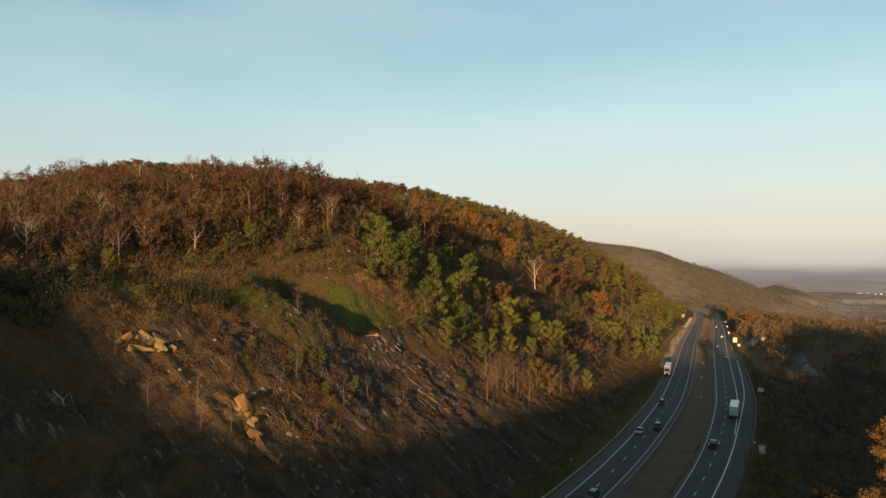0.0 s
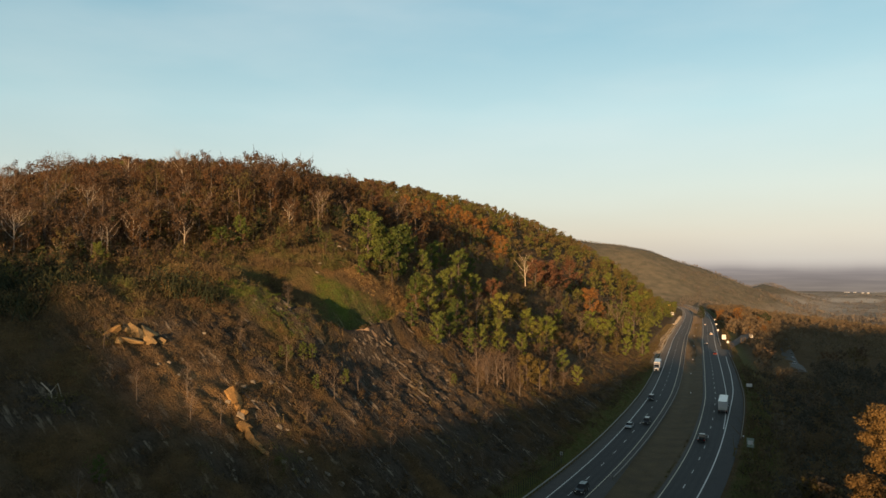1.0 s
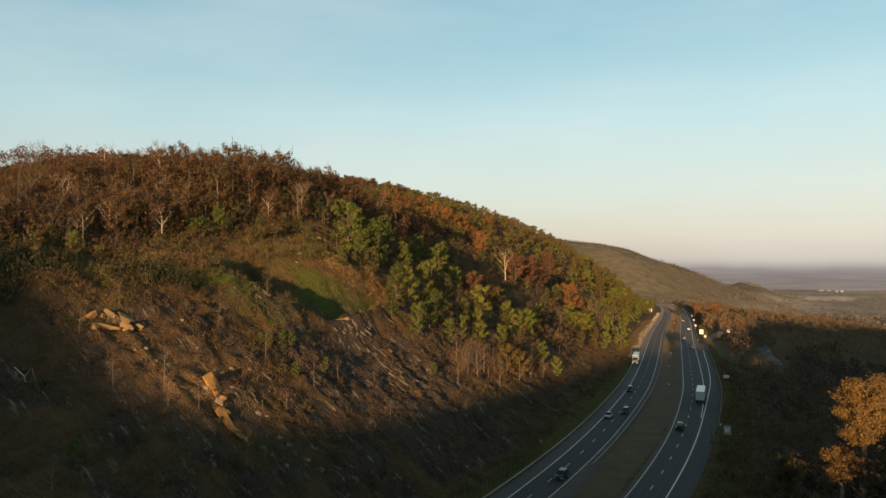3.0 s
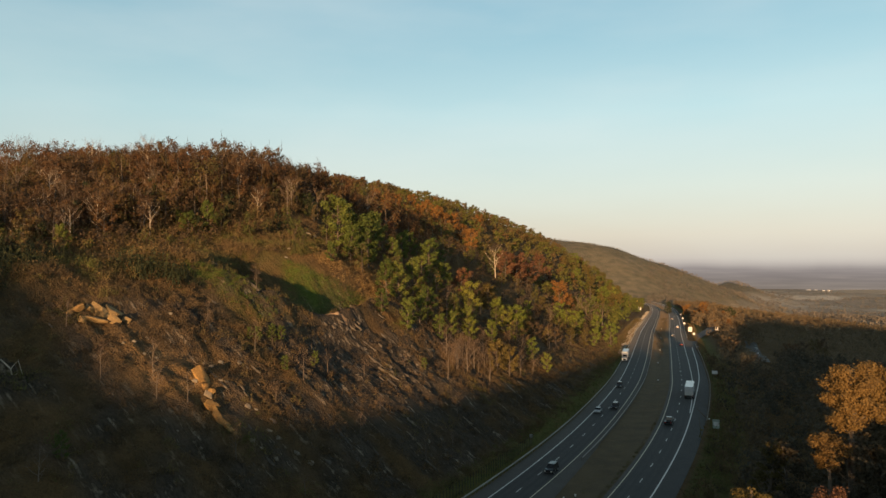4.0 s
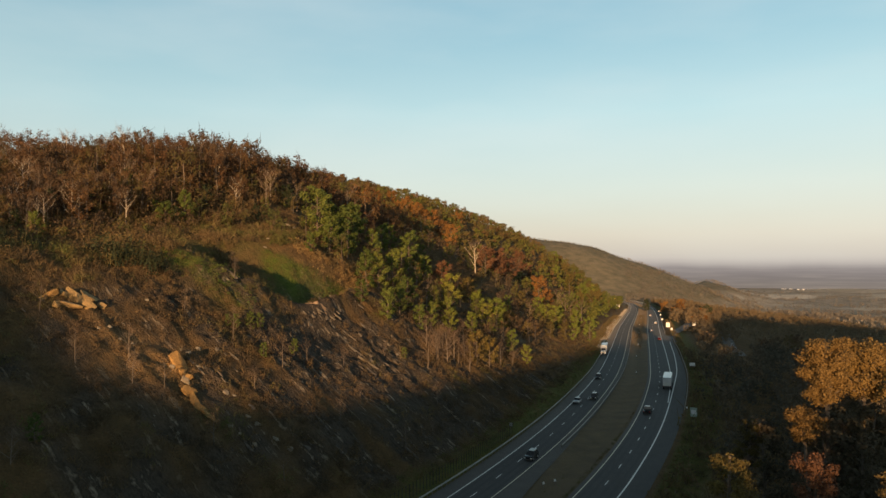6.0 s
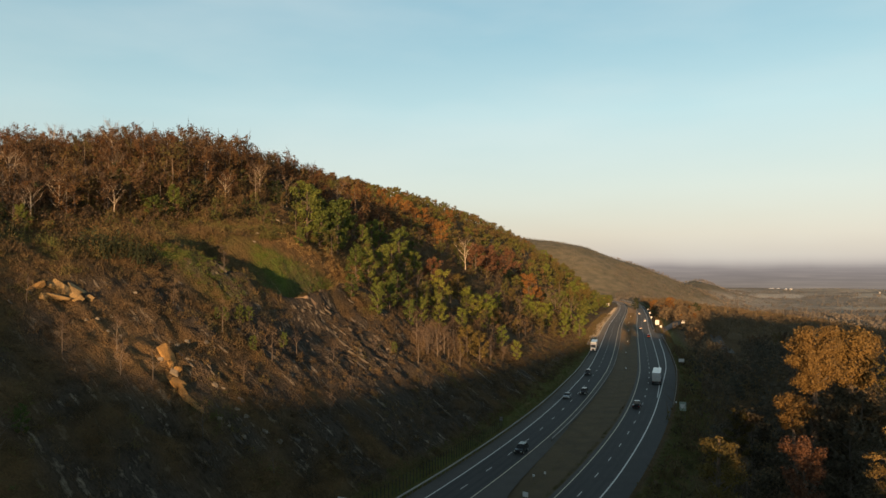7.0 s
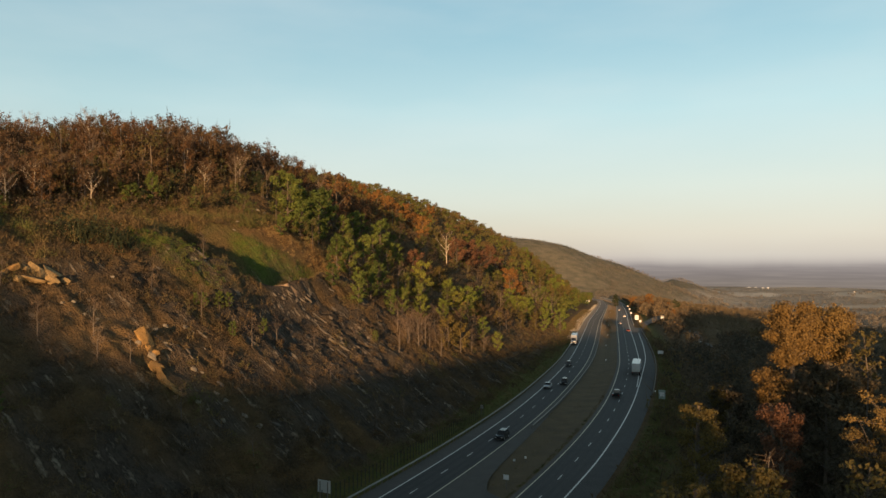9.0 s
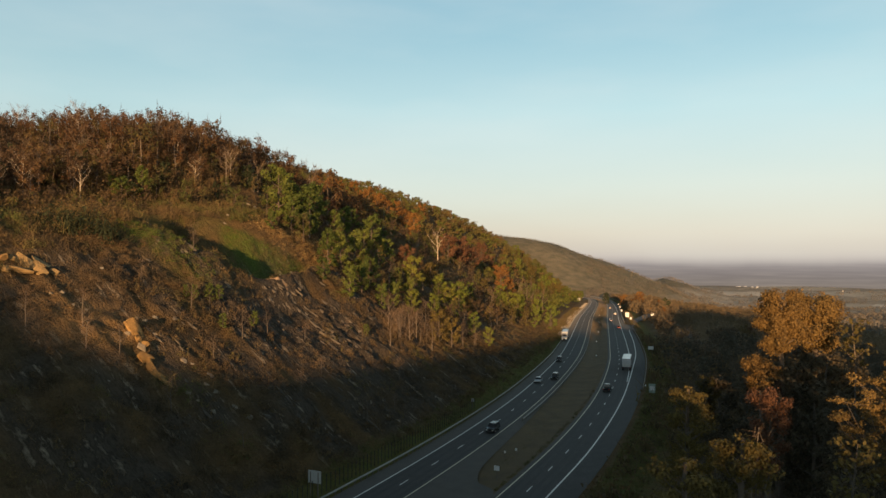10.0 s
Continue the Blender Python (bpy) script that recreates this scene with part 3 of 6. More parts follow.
for p in (0.95, 2.35, 4.1, 5.6):
    strip("tyre_track", offset(yellow_r, p - 0.32), offset(yellow_r, p + 0.32), Y0, 900, 0.004, M["tyre_polish"], parent=road_r)
# lane dashes: 3 m of paint every 12.2 m
dash_at = 115.4 - 12.2 * 0.87 * 14
while dash_at < 700:
    c = math.cos(heading(dash_at))
    strip("lane_dash", -0.08, 0.08, dash_at - 1.5 * c, dash_at + 1.5 * c, 0.008, M["white_line"], step=1.6, parent=road_l)
    y = dash_at + 4.4
    strip("lane_dash", offset(yellow_r, 3.2), offset(yellow_r, 3.36), y - 1.5 * c, y + 1.5 * c, 0.008, M["white_line"], step=1.6, parent=road_r)
    dash_at += 12.2 * c
# dry grass of the median
ys = np.linspace(Y0, Y1, 300)
across = np.linspace(0, 1, 9)
mp = 5.65 + (yellow_r(ys)[:, None] - 1.0 - 5.65) * across
my = np.broadcast_to(ys[:, None], mp.shape)
mx = axis_x(my) + mp * square(my)
mi = np.arange(mp.size).reshape(mp.shape)
M["dry_grass"] = surface("dry_brown_grass", (0.05, 0.036, 0.016), (0.125, 0.085, 0.036), 0.22, 0.95, 0.0, 0.8, 0.1, 14.0)
tagged(mesh_object("median", np.stack([mx, my, road_z(my) - 0.035 - 0.4 * np.sin(across * np.pi)[None] ** 2], -1).reshape(-1, 3), np.stack([mi[:-1, :-1], mi[:-1, 1:], mi[1:, 1:], mi[1:, :-1]], -1).reshape(-1, 4), M["dry_grass"]), "dry brown grass strip between the carriageways", "median", kind="structure")
# paved crossing of the median, which narrows along the shoulder of the left carriageway
tip = hermite([86, 112, 116, 119, 123, 130, 140, 155, 172], [15.0, 14.6, 11.2, 9.9, 8.8, 7.9, 7.2, 6.5, 5.7])
tagged(strip("median_crossing", 5.4, lambda y: np.minimum(tip(y), yellow_r(y) - 0.7), 88, 172, 0.012, M["shoulder"], step=1.0), "worn asphalt crossing through the grassy median", "road", kind="structure")


def path_strip(name, points, width, material, label, lift=0.15):
    """A side road along a few points."""
    t = np.linspace(0, 1, 40)
    u = np.linspace(0, 1, len(points))
    q = np.stack([hermite(u, [p[n] for p in points])(t) for n in range(3)], -1)
    g = np.gradient(q[:, :2], axis=0)
    side = np.stack([g[:, 1], -g[:, 0], 0 * g[:, 0]], -1) / np.linalg.norm(g, axis=1)[:, None]
    v = np.concatenate([q - side * width / 2, q + side * width / 2]) + (0, 0, lift)
    i = np.arange(39)
    return tagged(mesh_object(name, v, np.stack([i, i + 40, i + 41, i + 1], -1), material), label, "road", kind="structure")


def track(name, points, width, material, label):
    """A trodden track laid over the ground through a few places."""
    t, u = np.linspace(0, 1, 90), np.linspace(0, 1, len(points))
    q = np.stack([hermite(u, [p[n] for p in points])(t) for n in range(2)], -1)
    g = np.gradient(q, axis=0)
    side = np.stack([g[:, 1], -g[:, 0]], -1) / np.linalg.norm(g, axis=1)[:, None]
    v = []
    for k in (-0.5, -0.17, 0.17, 0.5):
        e = q + side * width * k * (1 + 0.25 * np.sin(t * 40 + k * 5))[:, None]
        v.append(np.stack([e[:, 0], e[:, 1], land(e[:, 0], e[:, 1]) + 0.12 - 0.2 * abs(k)], -1))
    i = np.arange(89)
    f = np.concatenate([np.stack([i + 90 * n, i + 90 * n + 90, i + 90 * n + 91, i + 90 * n + 1], -1) for n in range(3)])
    return tagged(mesh_object(name, np.concatenate(v), f, material), label, "path", kind="structure")


M["bare_soil"] = surface("trodden_tan_soil", (0.14, 0.095, 0.06), (0.32, 0.23, 0.15), 0.5, 0.95, 0.0, 0.6, 0.05, 10.0)
# gravel kept pale to carry the sun that the far verge barely catches
M["gravel"] = surface("pale_roadside_gravel", (0.19, 0.155, 0.11), (0.35, 0.29, 0.215), 0.6, 0.95, 0.0, 0.8, 0.05, 12.0)
verge = [(float(axis_x(v) - 9.0 * square(v)), float(v)) for v in range(345, 900, 40)]
track("gravel_verge", verge, 3.6, M["gravel"], "pale gravel verge behind the guardrail of the far bend")
track("hill_track", [(-68, 170), (-57, 167), (-47, 166.5), (-38, 168), (-30, 171), (-22, 175.5), (-14, 177)], 1.6, M["bare_soil"], "trodden dirt track across the knoll")

# ---------------------------------------------------------------- trees
def tubes(lines, sides=5):
    """Tapered tubes along polylines [(points, radii)], as one mesh."""
    V, F, base = [], [], 0
    ang = np.linspace(0, 2 * np.pi, sides, endpoint=False)
    for pts, rad in lines:
        pts = np.asarray(pts, float)
        tan = np.gradient(pts, axis=0)
        tan /= np.linalg.norm(tan, axis=1)[:, None] + 1e-9
        ref = np.where(np.abs(tan[:, 2:3]) > 0.9, [[1.0, 0, 0]], [[0, 0, 1.0]])
        u = np.cross(tan, ref)
        u /= np.linalg.norm(u, axis=1)[:, None] + 1e-9
        w = np.cross(tan, u)
        ring = pts[:, None] + np.asarray(rad)[:, None, None] * (np.cos(ang)[None, :, None] * u[:, None] + np.sin(ang)[None, :, None] * w[:, None])
        V.append(ring.reshape(-1, 3))
        n = len(pts)
        i = np.arange(n - 1)[:, None] * sides
        j = np.arange(sides)[None]
        F.append((np.stack([i + j, i + (j + 1) % sides, i + sides + (j + 1) % sides, i + sides + j], -1) + base).reshape(-1, 4))
        base += n * sides
    return np.concatenate(V), np.concatenate(F)


def leaves(rng, centres, size, flat=0.3, long=1.6, three=False, out=None):
    """Kite-shaped leaf sprays at the given places; with out they face the outside of their clump."""
    n = len(centres)
    if out is None:
        a = rng.normal(size=(n, 3))
        a[:, 2] *= 1 - flat
    else:
        face = out / (np.linalg.norm(out, axis=1)[:, None] + 1e-9) + rng.normal(0, 0.38, (n, 3))
        a = np.cross(face, rng.normal(size=(n, 3)))
    a /= np.linalg.norm(a, axis=1)[:, None]
    b = np.cross(a, rng.normal(size=(n, 3)) if out is None else face)
    b /= np.linalg.norm(b, axis=1)[:, None]
    s = size * rng.uniform(0.55, 1.35, (n, 1))
    if three:
        v = np.stack([centres - a * s * long * 0.5 + b * s * 0.5, centres - a * s * 0.35 - b * s * 0.6, centres + a * s * long * 0.6], 1)
        return v.reshape(-1, 3), np.arange(3 * n).reshape(-1, 3)
    v = np.stack([centres - a * s * long * 0.5, centres + b * s * 0.5, centres + a * s * long * 0.5, centres - b * s * 0.5], 1)
    return v.reshape(-1, 3), np.arange(4 * n).reshape(-1, 4)


def twigs(rng, starts, length, width, three=False):
    """Thin upward blades of bare twig."""
    n = len(starts)
    a = rng.normal(size=(n, 3)) * (0.55, 0.55, 0.35) + (0, 0, 0.75)
    a /= np.linalg.norm(a, axis=1)[:, None]
    b = np.cross(a, rng.normal(size=(n, 3)))
    b /= np.linalg.norm(b, axis=1)[:, None]
    s = length * rng.uniform(0.5, 1.4, (n, 1))
    if three:
        v = np.stack([starts - b * width, starts + b * width, starts + a * s], 1)
        return v.reshape(-1, 3), np.arange(3 * n).reshape(-1, 3)
    v = np.stack([starts - b * width, starts + b * width, starts + a * s + b * width * 0.25, starts + a * s - b * width * 0.25], 1)
    return v.reshape(-1, 3), np.arange(4 * n).reshape(-1, 4)


def skeleton_of(rng, height, spread, limbs, low=0.28, radius=None, forks=3, up=0.55):
    """Trunk, limbs and branches; and the places where leaves sit."""
    radius = radius or height * 0.017
    n = 7
    h = np.linspace(0, 1, n)
    bend = np.cumsum(rng.normal(0, 0.012 * height, (n, 2)), axis=0) * h[:, None]
    trunk = np.stack([bend[:, 0], bend[:, 1], h * height * 0.9], -1)
    lines, tips = [(trunk, radius * (1.15 - h) ** 0.8)], []
    for i in range(limbs):
        f = low + (0.97 - low) * (i + rng.uniform(0, 0.8)) / limbs
        base = np.array([np.interp(f, h, trunk[:, c]) for c in range(3)])
        az = i * 2.4 + rng.uniform(-0.5, 0.5)
        reach = spread * (0.35 + 0.75 * math.sin(math.pi * min(1, (f - low) / (1.02 - low) * 0.75 + 0.25))) * rng.uniform(0.75, 1.2)
        t = np.linspace(0, 1, 5)[:, None]
        way = np.array([math.cos(az), math.sin(az), 0])
        lift = reach * (up + 0.5 * f)
        limb = base + way * reach * t + np.array([0, 0, 1]) * lift * t ** 1.3 + rng.normal(0, 0.03 * reach, (5, 3)) * t
        r0 = radius * (1.1 - f) ** 0.8 * 0.55
        lines.append((limb, r0 * (1.1 - t[:, 0])))
        tips += [limb[3], limb[4], (limb[2] + limb[3]) / 2]
        for _ in range(forks):
            k = rng.uniform(0.35, 0.95)
            b0 = np.array([np.interp(k, t[:, 0], limb[:, c]) for c in range(3)])
            d = way * rng.uniform(0.1, 0.9) + np.array([-way[1], way[0], 0]) * rng.uniform(-1, 1) + np.array([0, 0, rng.uniform(0.1, 0.9)])
            L = reach * rng.uniform(0.3, 0.55)
            b1 = b0 + d / np.linalg.norm(d) * L
            lines.append((np.stack([b0, (b0 + b1) / 2 + rng.normal(0, 0.04 * L, 3), b1]), r0 * np.array([0.5, 0.35, 0.12])))
            tips += [b1, (b0 + b1) / 2]
    tips.append(trunk[-1])
    return lines, np.array(tips)


def leafy(seed, height, spread, limbs, count, size, clump, low=0.28, forks=3, up=0.55, sides=5, bare=0.0, squash=0.75, twig=0, wood_lines=None, radius=None):
    """Arrays of a leafy tree: wood and crown."""
    rng = np.random.RandomState(seed)
    lines, tips = skeleton_of(rng, height, spread, limbs, low, radius, forks, up)
    wood = tubes(lines[:wood_lines], sides)
    tips = tips[rng.uniform(size=len(tips)) >= bare]
    weight = rng.uniform(0.3, 1.6, len(tips))
    pick = rng.choice(len(tips), count, p=weight / weight.sum())
    off = rng.normal(size=(count, 3))
    off *= (clump * rng.uniform(0.2, 1, (count, 1)) ** 0.5) / np.linalg.norm(off, axis=1)[:, None]
    off[:, 2] *= squash
    heart = tips[pick] - (0, 0, height * (0.45 + 0.4 * low))
    out = off / np.linalg.norm(off, axis=1)[:, None] + 0.55 * heart / (np.linalg.norm(heart, axis=1)[:, None] + 1e-9)
    crown = leaves(rng, tips[pick] + off, size, three=twig > 0, out=out)
    if twig:
        v, f = twigs(rng, tips[rng.choice(len(tips), twig)] + rng.normal(0, clump * 0.4, (twig, 3)), clump * 1.3, 0.06, True)
        crown = np.concatenate([crown[0], v]), np.concatenate([crown[1], f + len(crown[0])])
    return wood, crown


def bare_tree(seed, height, spread, limbs, count, length, width, low=0.35, forks=4, sides=5, radius=None):
    rng = np.random.RandomState(seed)
    lines, tips = skeleton_of(rng, height, spread, limbs, low, radius, forks, 0.9)
    wood = tubes(lines, sides)
    pick = rng.choice(len(tips), count)
    crown = twigs(rng, tips[pick] + rng.normal(0, 0.35, (count, 3)), length, width)
    return wood, crown


def tree_thing(name, label, arrays, crown_material, bark, group="", category="tree"):
    wood, crown = arrays
    ob = thing(name, label, category, group)
    mesh_object("trunk", *wood, bark, ob, True)
    mesh_object("crown", *crown, crown_material, ob)
    return ob


def stand(ob, x, y, scale=1.0, turn=0.0, sink=0.3, first=False):
    """Puts the tree, or a copy of it, on the ground."""
    m = Matrix.Translation((x, y, land_at(x, y) - sink)) @ Matrix.Rotation(turn, 4, "Z")
    if first:
        ob.scale = (scale,) * 3
        ob.matrix_basis = m @ Matrix.Diagonal((scale, scale, scale, 1))
        return ob
    made = copy_thing(ob, m)
    made.scale = (scale,) * 3
    return made


def scatter(name, templates, places, material, label, category, rng, tints, size=(0.8, 1.25), sink=0.3, grow=None, which=1, kind="stuff"):
    """Many plants as one mesh: each place takes a template, turned and scaled by chance."""
    V, F, T, base = [], [], [], 0
    z = land(places[:, 0], places[:, 1])
    pick, ang, sc = rng.randint(0, len(templates), len(places)), rng.uniform(0, 6.28, len(places)), rng.uniform(size[0], size[1], len(places)) * (1.0 if grow is None else grow)
    for n, (x, y) in enumerate(places):
        v, f = templates[pick[n]] if which is None else templates[pick[n]][which]
        c, s = math.cos(ang[n]), math.sin(ang[n])
        turn = np.array([[c, s, 0], [-s, c, 0], [0, 0, 1]]) * sc[n]
        V.append(v @ turn + (x, y, z[n] - sink))
        F.append(f + base)
        T.append(np.full(len(v), tints[n]))
        base += len(v)
    return tagged(mesh_object(name, np.concatenate(V), np.concatenate(F), material, tint=np.concatenate(T)), label, category, kind=kind)


def scatter_pair(names, templates, places, materials, labels, rng, tints, size, sink=0.3, grow=None):
    """Crowns and trunks of the same trees, two stuff objects that share places and turns."""
    state = rng.get_state()
    for which, name, material, label in zip((1, 0), names, materials, labels):
        rng.set_state(state)
        scatter(name, templates, places, material, label, "woodland", rng, tints, size, sink, grow, which)


def field_places(rng, count, y0, y1, d0, d1, side="left", gap=0.0, bias=1.0):
    """Chance places beside the road, between the distances d0 and d1 from the guardrail."""
    y = y0 + (y1 - y0) * rng.uniform(size=count) ** bias
    d = rng.uniform(d0, d1, count)
    k = square(y)
    x = axis_x(y) + (GUARD_L * k - d if side == "left" else GUARD_R * k + d)
    q = np.stack([x, y], -1)
    if gap:
        kept, cells = [], {}
        for n, (a, b) in enumerate(q):
            key = (int(a // gap), int(b // gap))
            near = [cells[i, j] for i in range(key[0] - 1, key[0] + 2) for j in range(key[1] - 1, key[1] + 2) if (i, j) in cells]
            if all((a - q[m][0]) ** 2 + (b - q[m][1]) ** 2 > gap * gap for m in near):
                cells[key] = n
                kept.append(n)
        q = q[kept]
    return q


rng = np.random.RandomState(3)
# woods on the hill above the bench
hill_trees = [leafy(10 + i, 10 + i % 4, 2.9 + 0.3 * (i % 3), 8, 400, 0.34, 1.2, low=0.32 - 0.16 * (i % 2), forks=2, up=0.5, sides=3, squash=0.85, twig=70, wood_lines=5) for i in range(8)]
slope_trees = [leafy(20 + i, 9 + i % 3, 2.3, 8, 480, 0.32, 0.9, low=0.12, forks=3, up=0.6, sides=3, squash=0.9, twig=40, wood_lines=4) for i in range(6)]
dark_trees = [leafy(25 + i, 13, 2.8, 7, 120, 0.55, 1.3, low=0.25, forks=1, up=0.8, sides=3, squash=1.0, twig=110, wood_lines=1) for i in range(4)]
mid_trees = [leafy(45 + i, 10, 2.6, 6, 100, 0.7, 1.5, low=0.25, forks=1, up=0.7, sides=3, twig=30) for i in range(4)]
far_trees = [leafy(30 + i, 10, 2.7, 6, 150, 0.75, 1.4, low=0.2, forks=1, up=0.6, sides=3, twig=8) for i in range(6)]
q = field_places(rng, 5200, 120, 420, 112, 300, gap=4.2)
back = GUARD_L * 1.1 - (q[:, 0] - axis_x(q[:, 1]))
q = q[((q[:, 1] > 205) | (back > 118)) & ((q[:, 1] < 215) | (back < 225))]
patch = np.clip(0.48 + 0.36 * waves(q[:, 0], q[:, 1], 45, 61) + rng.normal(0, 0.23, len(q)), 0, 1)
scatter_pair(("woodland_crowns", "woodland_trunks"), hill_trees, q, (M["wood_russet"], M["grey_bark"]), ("russet and brown autumn woods on the hill", "grey trunks of the hill woods"), rng, patch, (0.65, 1.15), grow=(0.94 + 0.34 * smooth(-92, -48, q[:, 0])) * (0.85 + 0.15 * smooth(-150, -110, q[:, 0])))
q2 = field_places(rng, 1500, 205, 430, 14, 112, gap=5.4)
foot = GUARD_L * 1.07 - (q2[:, 0] - axis_x(q2[:, 1]))
q2 = q2[((rng.uniform(size=len(q2)) > 0.3) | (q2[:, 1] > 330)) & (foot > 26 - 10 * smooth(330, 420, q2[:, 1])) & ((q2[:, 1] > 236) | (foot > 45))]
scatter_pair(("slope_crowns", "slope_trunks"), slope_trees, q2, (M["wood_mixed"], M["bark"]), ("mixed autumn trees on the slope", "trunks of the slope trees"), rng, np.clip(0.5 + 0.5 * waves(q2[:, 0], q2[:, 1], 40, 66) + rng.normal(0, 0.22, len(q2)), 0, 1), (0.5, 0.95))
q3 = field_places(rng, 2600, 430, 1150, 10, 420, gap=6.5)
up_slope = smooth(15, 110, GUARD_L * 1.07 - (q3[:, 0] - axis_x(q3[:, 1])))
scatter("far_woods", far_trees, q3, M["wood_green"], "yellow-green and brown woods along the far road", "woodland", rng, np.clip(0.1 + 0.45 * up_slope + 0.25 * waves(q3[:, 0], q3[:, 1], 90, 62) + rng.normal(0, 0.22, len(q3)), 0, 1), (0.45, 1.35))
q4 = field_places(rng, 3200, 60, 1100, 8, 300, "right", gap=6.0)
slip_gap = np.hypot(q4[:, 0] - np.clip(q4[:, 0], 150, 262), (q4[:, 1] - (395 + (np.clip(q4[:, 0], 160, 262) - 160) * 1.85))) > 10
# trees left out along the camera's line of sight to the lower road
view_gap = (np.abs(np.degrees(np.arctan2(q4[:, 0], q4[:, 1])) - 26.7) < 1.3) & (np.hypot(q4[:, 0], q4[:, 1]) > 330) & (q4[:, 1] < 620)
q4 = q4[slip_gap & ~view_gap & ((q4[:, 1] > 110) | (q4[:, 0] > 55))]
# leaf tone follows the shadow line: darkened up to y 430, golden beyond
for name, part_of, kinds, leaf, size, label in (("valley_side_woods", q4[:, 1] < 330, dark_trees, "wood_shaded", (0.8, 1.2), "half-bare brown woods below the road, darkened for shade"),
                                                 ("lower_woods", (q4[:, 1] >= 330) & (q4[:, 1] < 430), mid_trees, "wood_shaded", (0.7, 1.1), "brown woods falling away from the road, shade put into their colour"),
                                                 ("sunlit_woods", (q4[:, 1] >= 430) & (q4[:, 1] < 650), mid_trees, "wood_sunlit", (0.5, 0.9), "brown woods below the far road, toned golden for the sun"),
                                                 ("distant_woods", q4[:, 1] >= 650, far_trees, "wood_sunlit", (0.5, 0.85), "brown woods beyond the bend, sun put into their golden tone")):
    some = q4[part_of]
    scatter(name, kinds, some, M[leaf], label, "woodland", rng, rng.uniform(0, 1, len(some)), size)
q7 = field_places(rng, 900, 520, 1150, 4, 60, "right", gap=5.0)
scatter("bend_woods", far_trees, q7, M["wood_sunlit"], "woods by the far bend, toned orange-brown for the sun", "woodland", rng, np.clip(rng.normal(0.5, 0.2, len(q7)), 0, 1), (0.6, 1.0))
q9 = field_places(rng, 3600, 430, 900, 300, 720, gap=6.5)
scatter("summit_woods", far_trees, q9, M["wood_russet"], "brown and olive woods over the top of the hill", "woodland", rng, np.clip(0.55 + 0.25 * waves(q9[:, 0], q9[:, 1], 120, 65) + rng.normal(0, 0.2, len(q9)), 0, 1), (0.6, 1.3))
low_trees = [leafy(52 + i, 8, 3.0, 3, 9, 2.0, 2.2, low=0.2, forks=0, up=0.5, sides=3, twig=1) for i in range(4)]
ridge_trees = [leafy(36 + i, 9, 3.2, 3, 11, 1.9, 2.3, low=0.2, forks=0, up=0.5, sides=3, twig=1) for i in range(4)]
q5 = field_places(rng, 5200, 330, 1900, 300, 1000, "right", gap=9)
scatter("valley_slope_woods", low_trees, q5, M["wood_vale_hazed"], "tan woods falling to the valley, haze put into their colour", "woodland", rng, np.clip(0.45 + 0.3 * waves(q5[:, 0], q5[:, 1], 200, 63) + rng.normal(0, 0.12, len(q5)), 0, 1), (0.7, 1.3))
az, dist = np.radians(rng.uniform(19, 48, 15000)), rng.uniform(1500, 3050, 15000)
q8 = np.stack([dist * np.sin(az), dist * np.cos(az)], -1)
q8 = q8[waves(q8[:, 0], q8[:, 1], 240, 67) + 0.6 * waves(q8[:, 0], q8[:, 1], 90, 68) > 0.1]
scatter("valley_woods", low_trees, q8, M["wood_vale_hazed"], "tan woods and hedgerows on the valley floor, paled for haze", "woodland", rng, np.clip(0.4 + 0.3 * waves(q8[:, 0], q8[:, 1], 300, 69) + rng.normal(0, 0.12, len(q8)), 0, 1), (0.45, 0.95))
az, dist = np.radians(rng.uniform(-2, 31, 32000)), np.where(rng.uniform(size=32000) < 0.8, rng.uniform(1150, 2200, 32000), rng.uniform(2350, 2950, 32000))
q6 = np.stack([dist * np.sin(az), dist * np.cos(az)], -1)
q6 = q6[(land(q6[:, 0], q6[:, 1]) > VALLEY + 18) & ((q6[:, 1] > 1700) | (np.abs(q6[:, 0] - axis_x(q6[:, 1]) - 10) > 75))]
scatter("ridge_woods", ridge_trees, q6, M["wood_ridge_hazed"], "woods on the far ridge, greyed to olive for haze", "woodland", rng, np.clip(0.5 + 0.35 * waves(q6[:, 0], q6[:, 1], 260, 64) + rng.normal(0, 0.1, len(q6)), 0, 1), (0.22, 0.42))


# ---------------------------------------------------------------- single trees
class Kind:
    """A kind of tree: a few built trees, set out and copied in turn."""

    def __init__(self, name, label, shapes, leaf, bark, group):
        self.made = [tree_thing(name, label, shape, leaf, bark, group) for shape in shapes]
        self.fresh, self.turn = [True] * len(shapes), 0
        self.tall = [float(crown[0][:, 2].max()) for wood, crown in shapes]

    def plant(self, x, y, scale=1.0, sink=0.3):
        n = self.turn % len(self.made)
        self.turn += 1
        made = stand(self.made[n], x, y, scale, (self.turn * 2.39) % 6.28, sink, self.fresh[n])
        self.fresh[n] = False
        return made


green_tree = Kind("green_tree", "green-leaved broad tree standing on the steep slope", [leafy(100 + i, 14, 2.9, 17, 2600, 0.32, 0.95, low=0.04, forks=4, up=0.4, sides=4) for i in range(4)], M["green"], M["bark"], "green trees on the slope")
lime_tree = Kind("yellow_green_tree", "yellow-green autumn tree lit by the low sun", [leafy(110 + i, 11, 2.4, 13, 2000, 0.28, 0.8, low=0.03, forks=4, up=0.55, squash=0.8, sides=4) for i in range(4)], M["lime"], M["bark"], "yellow-green trees on the slope")
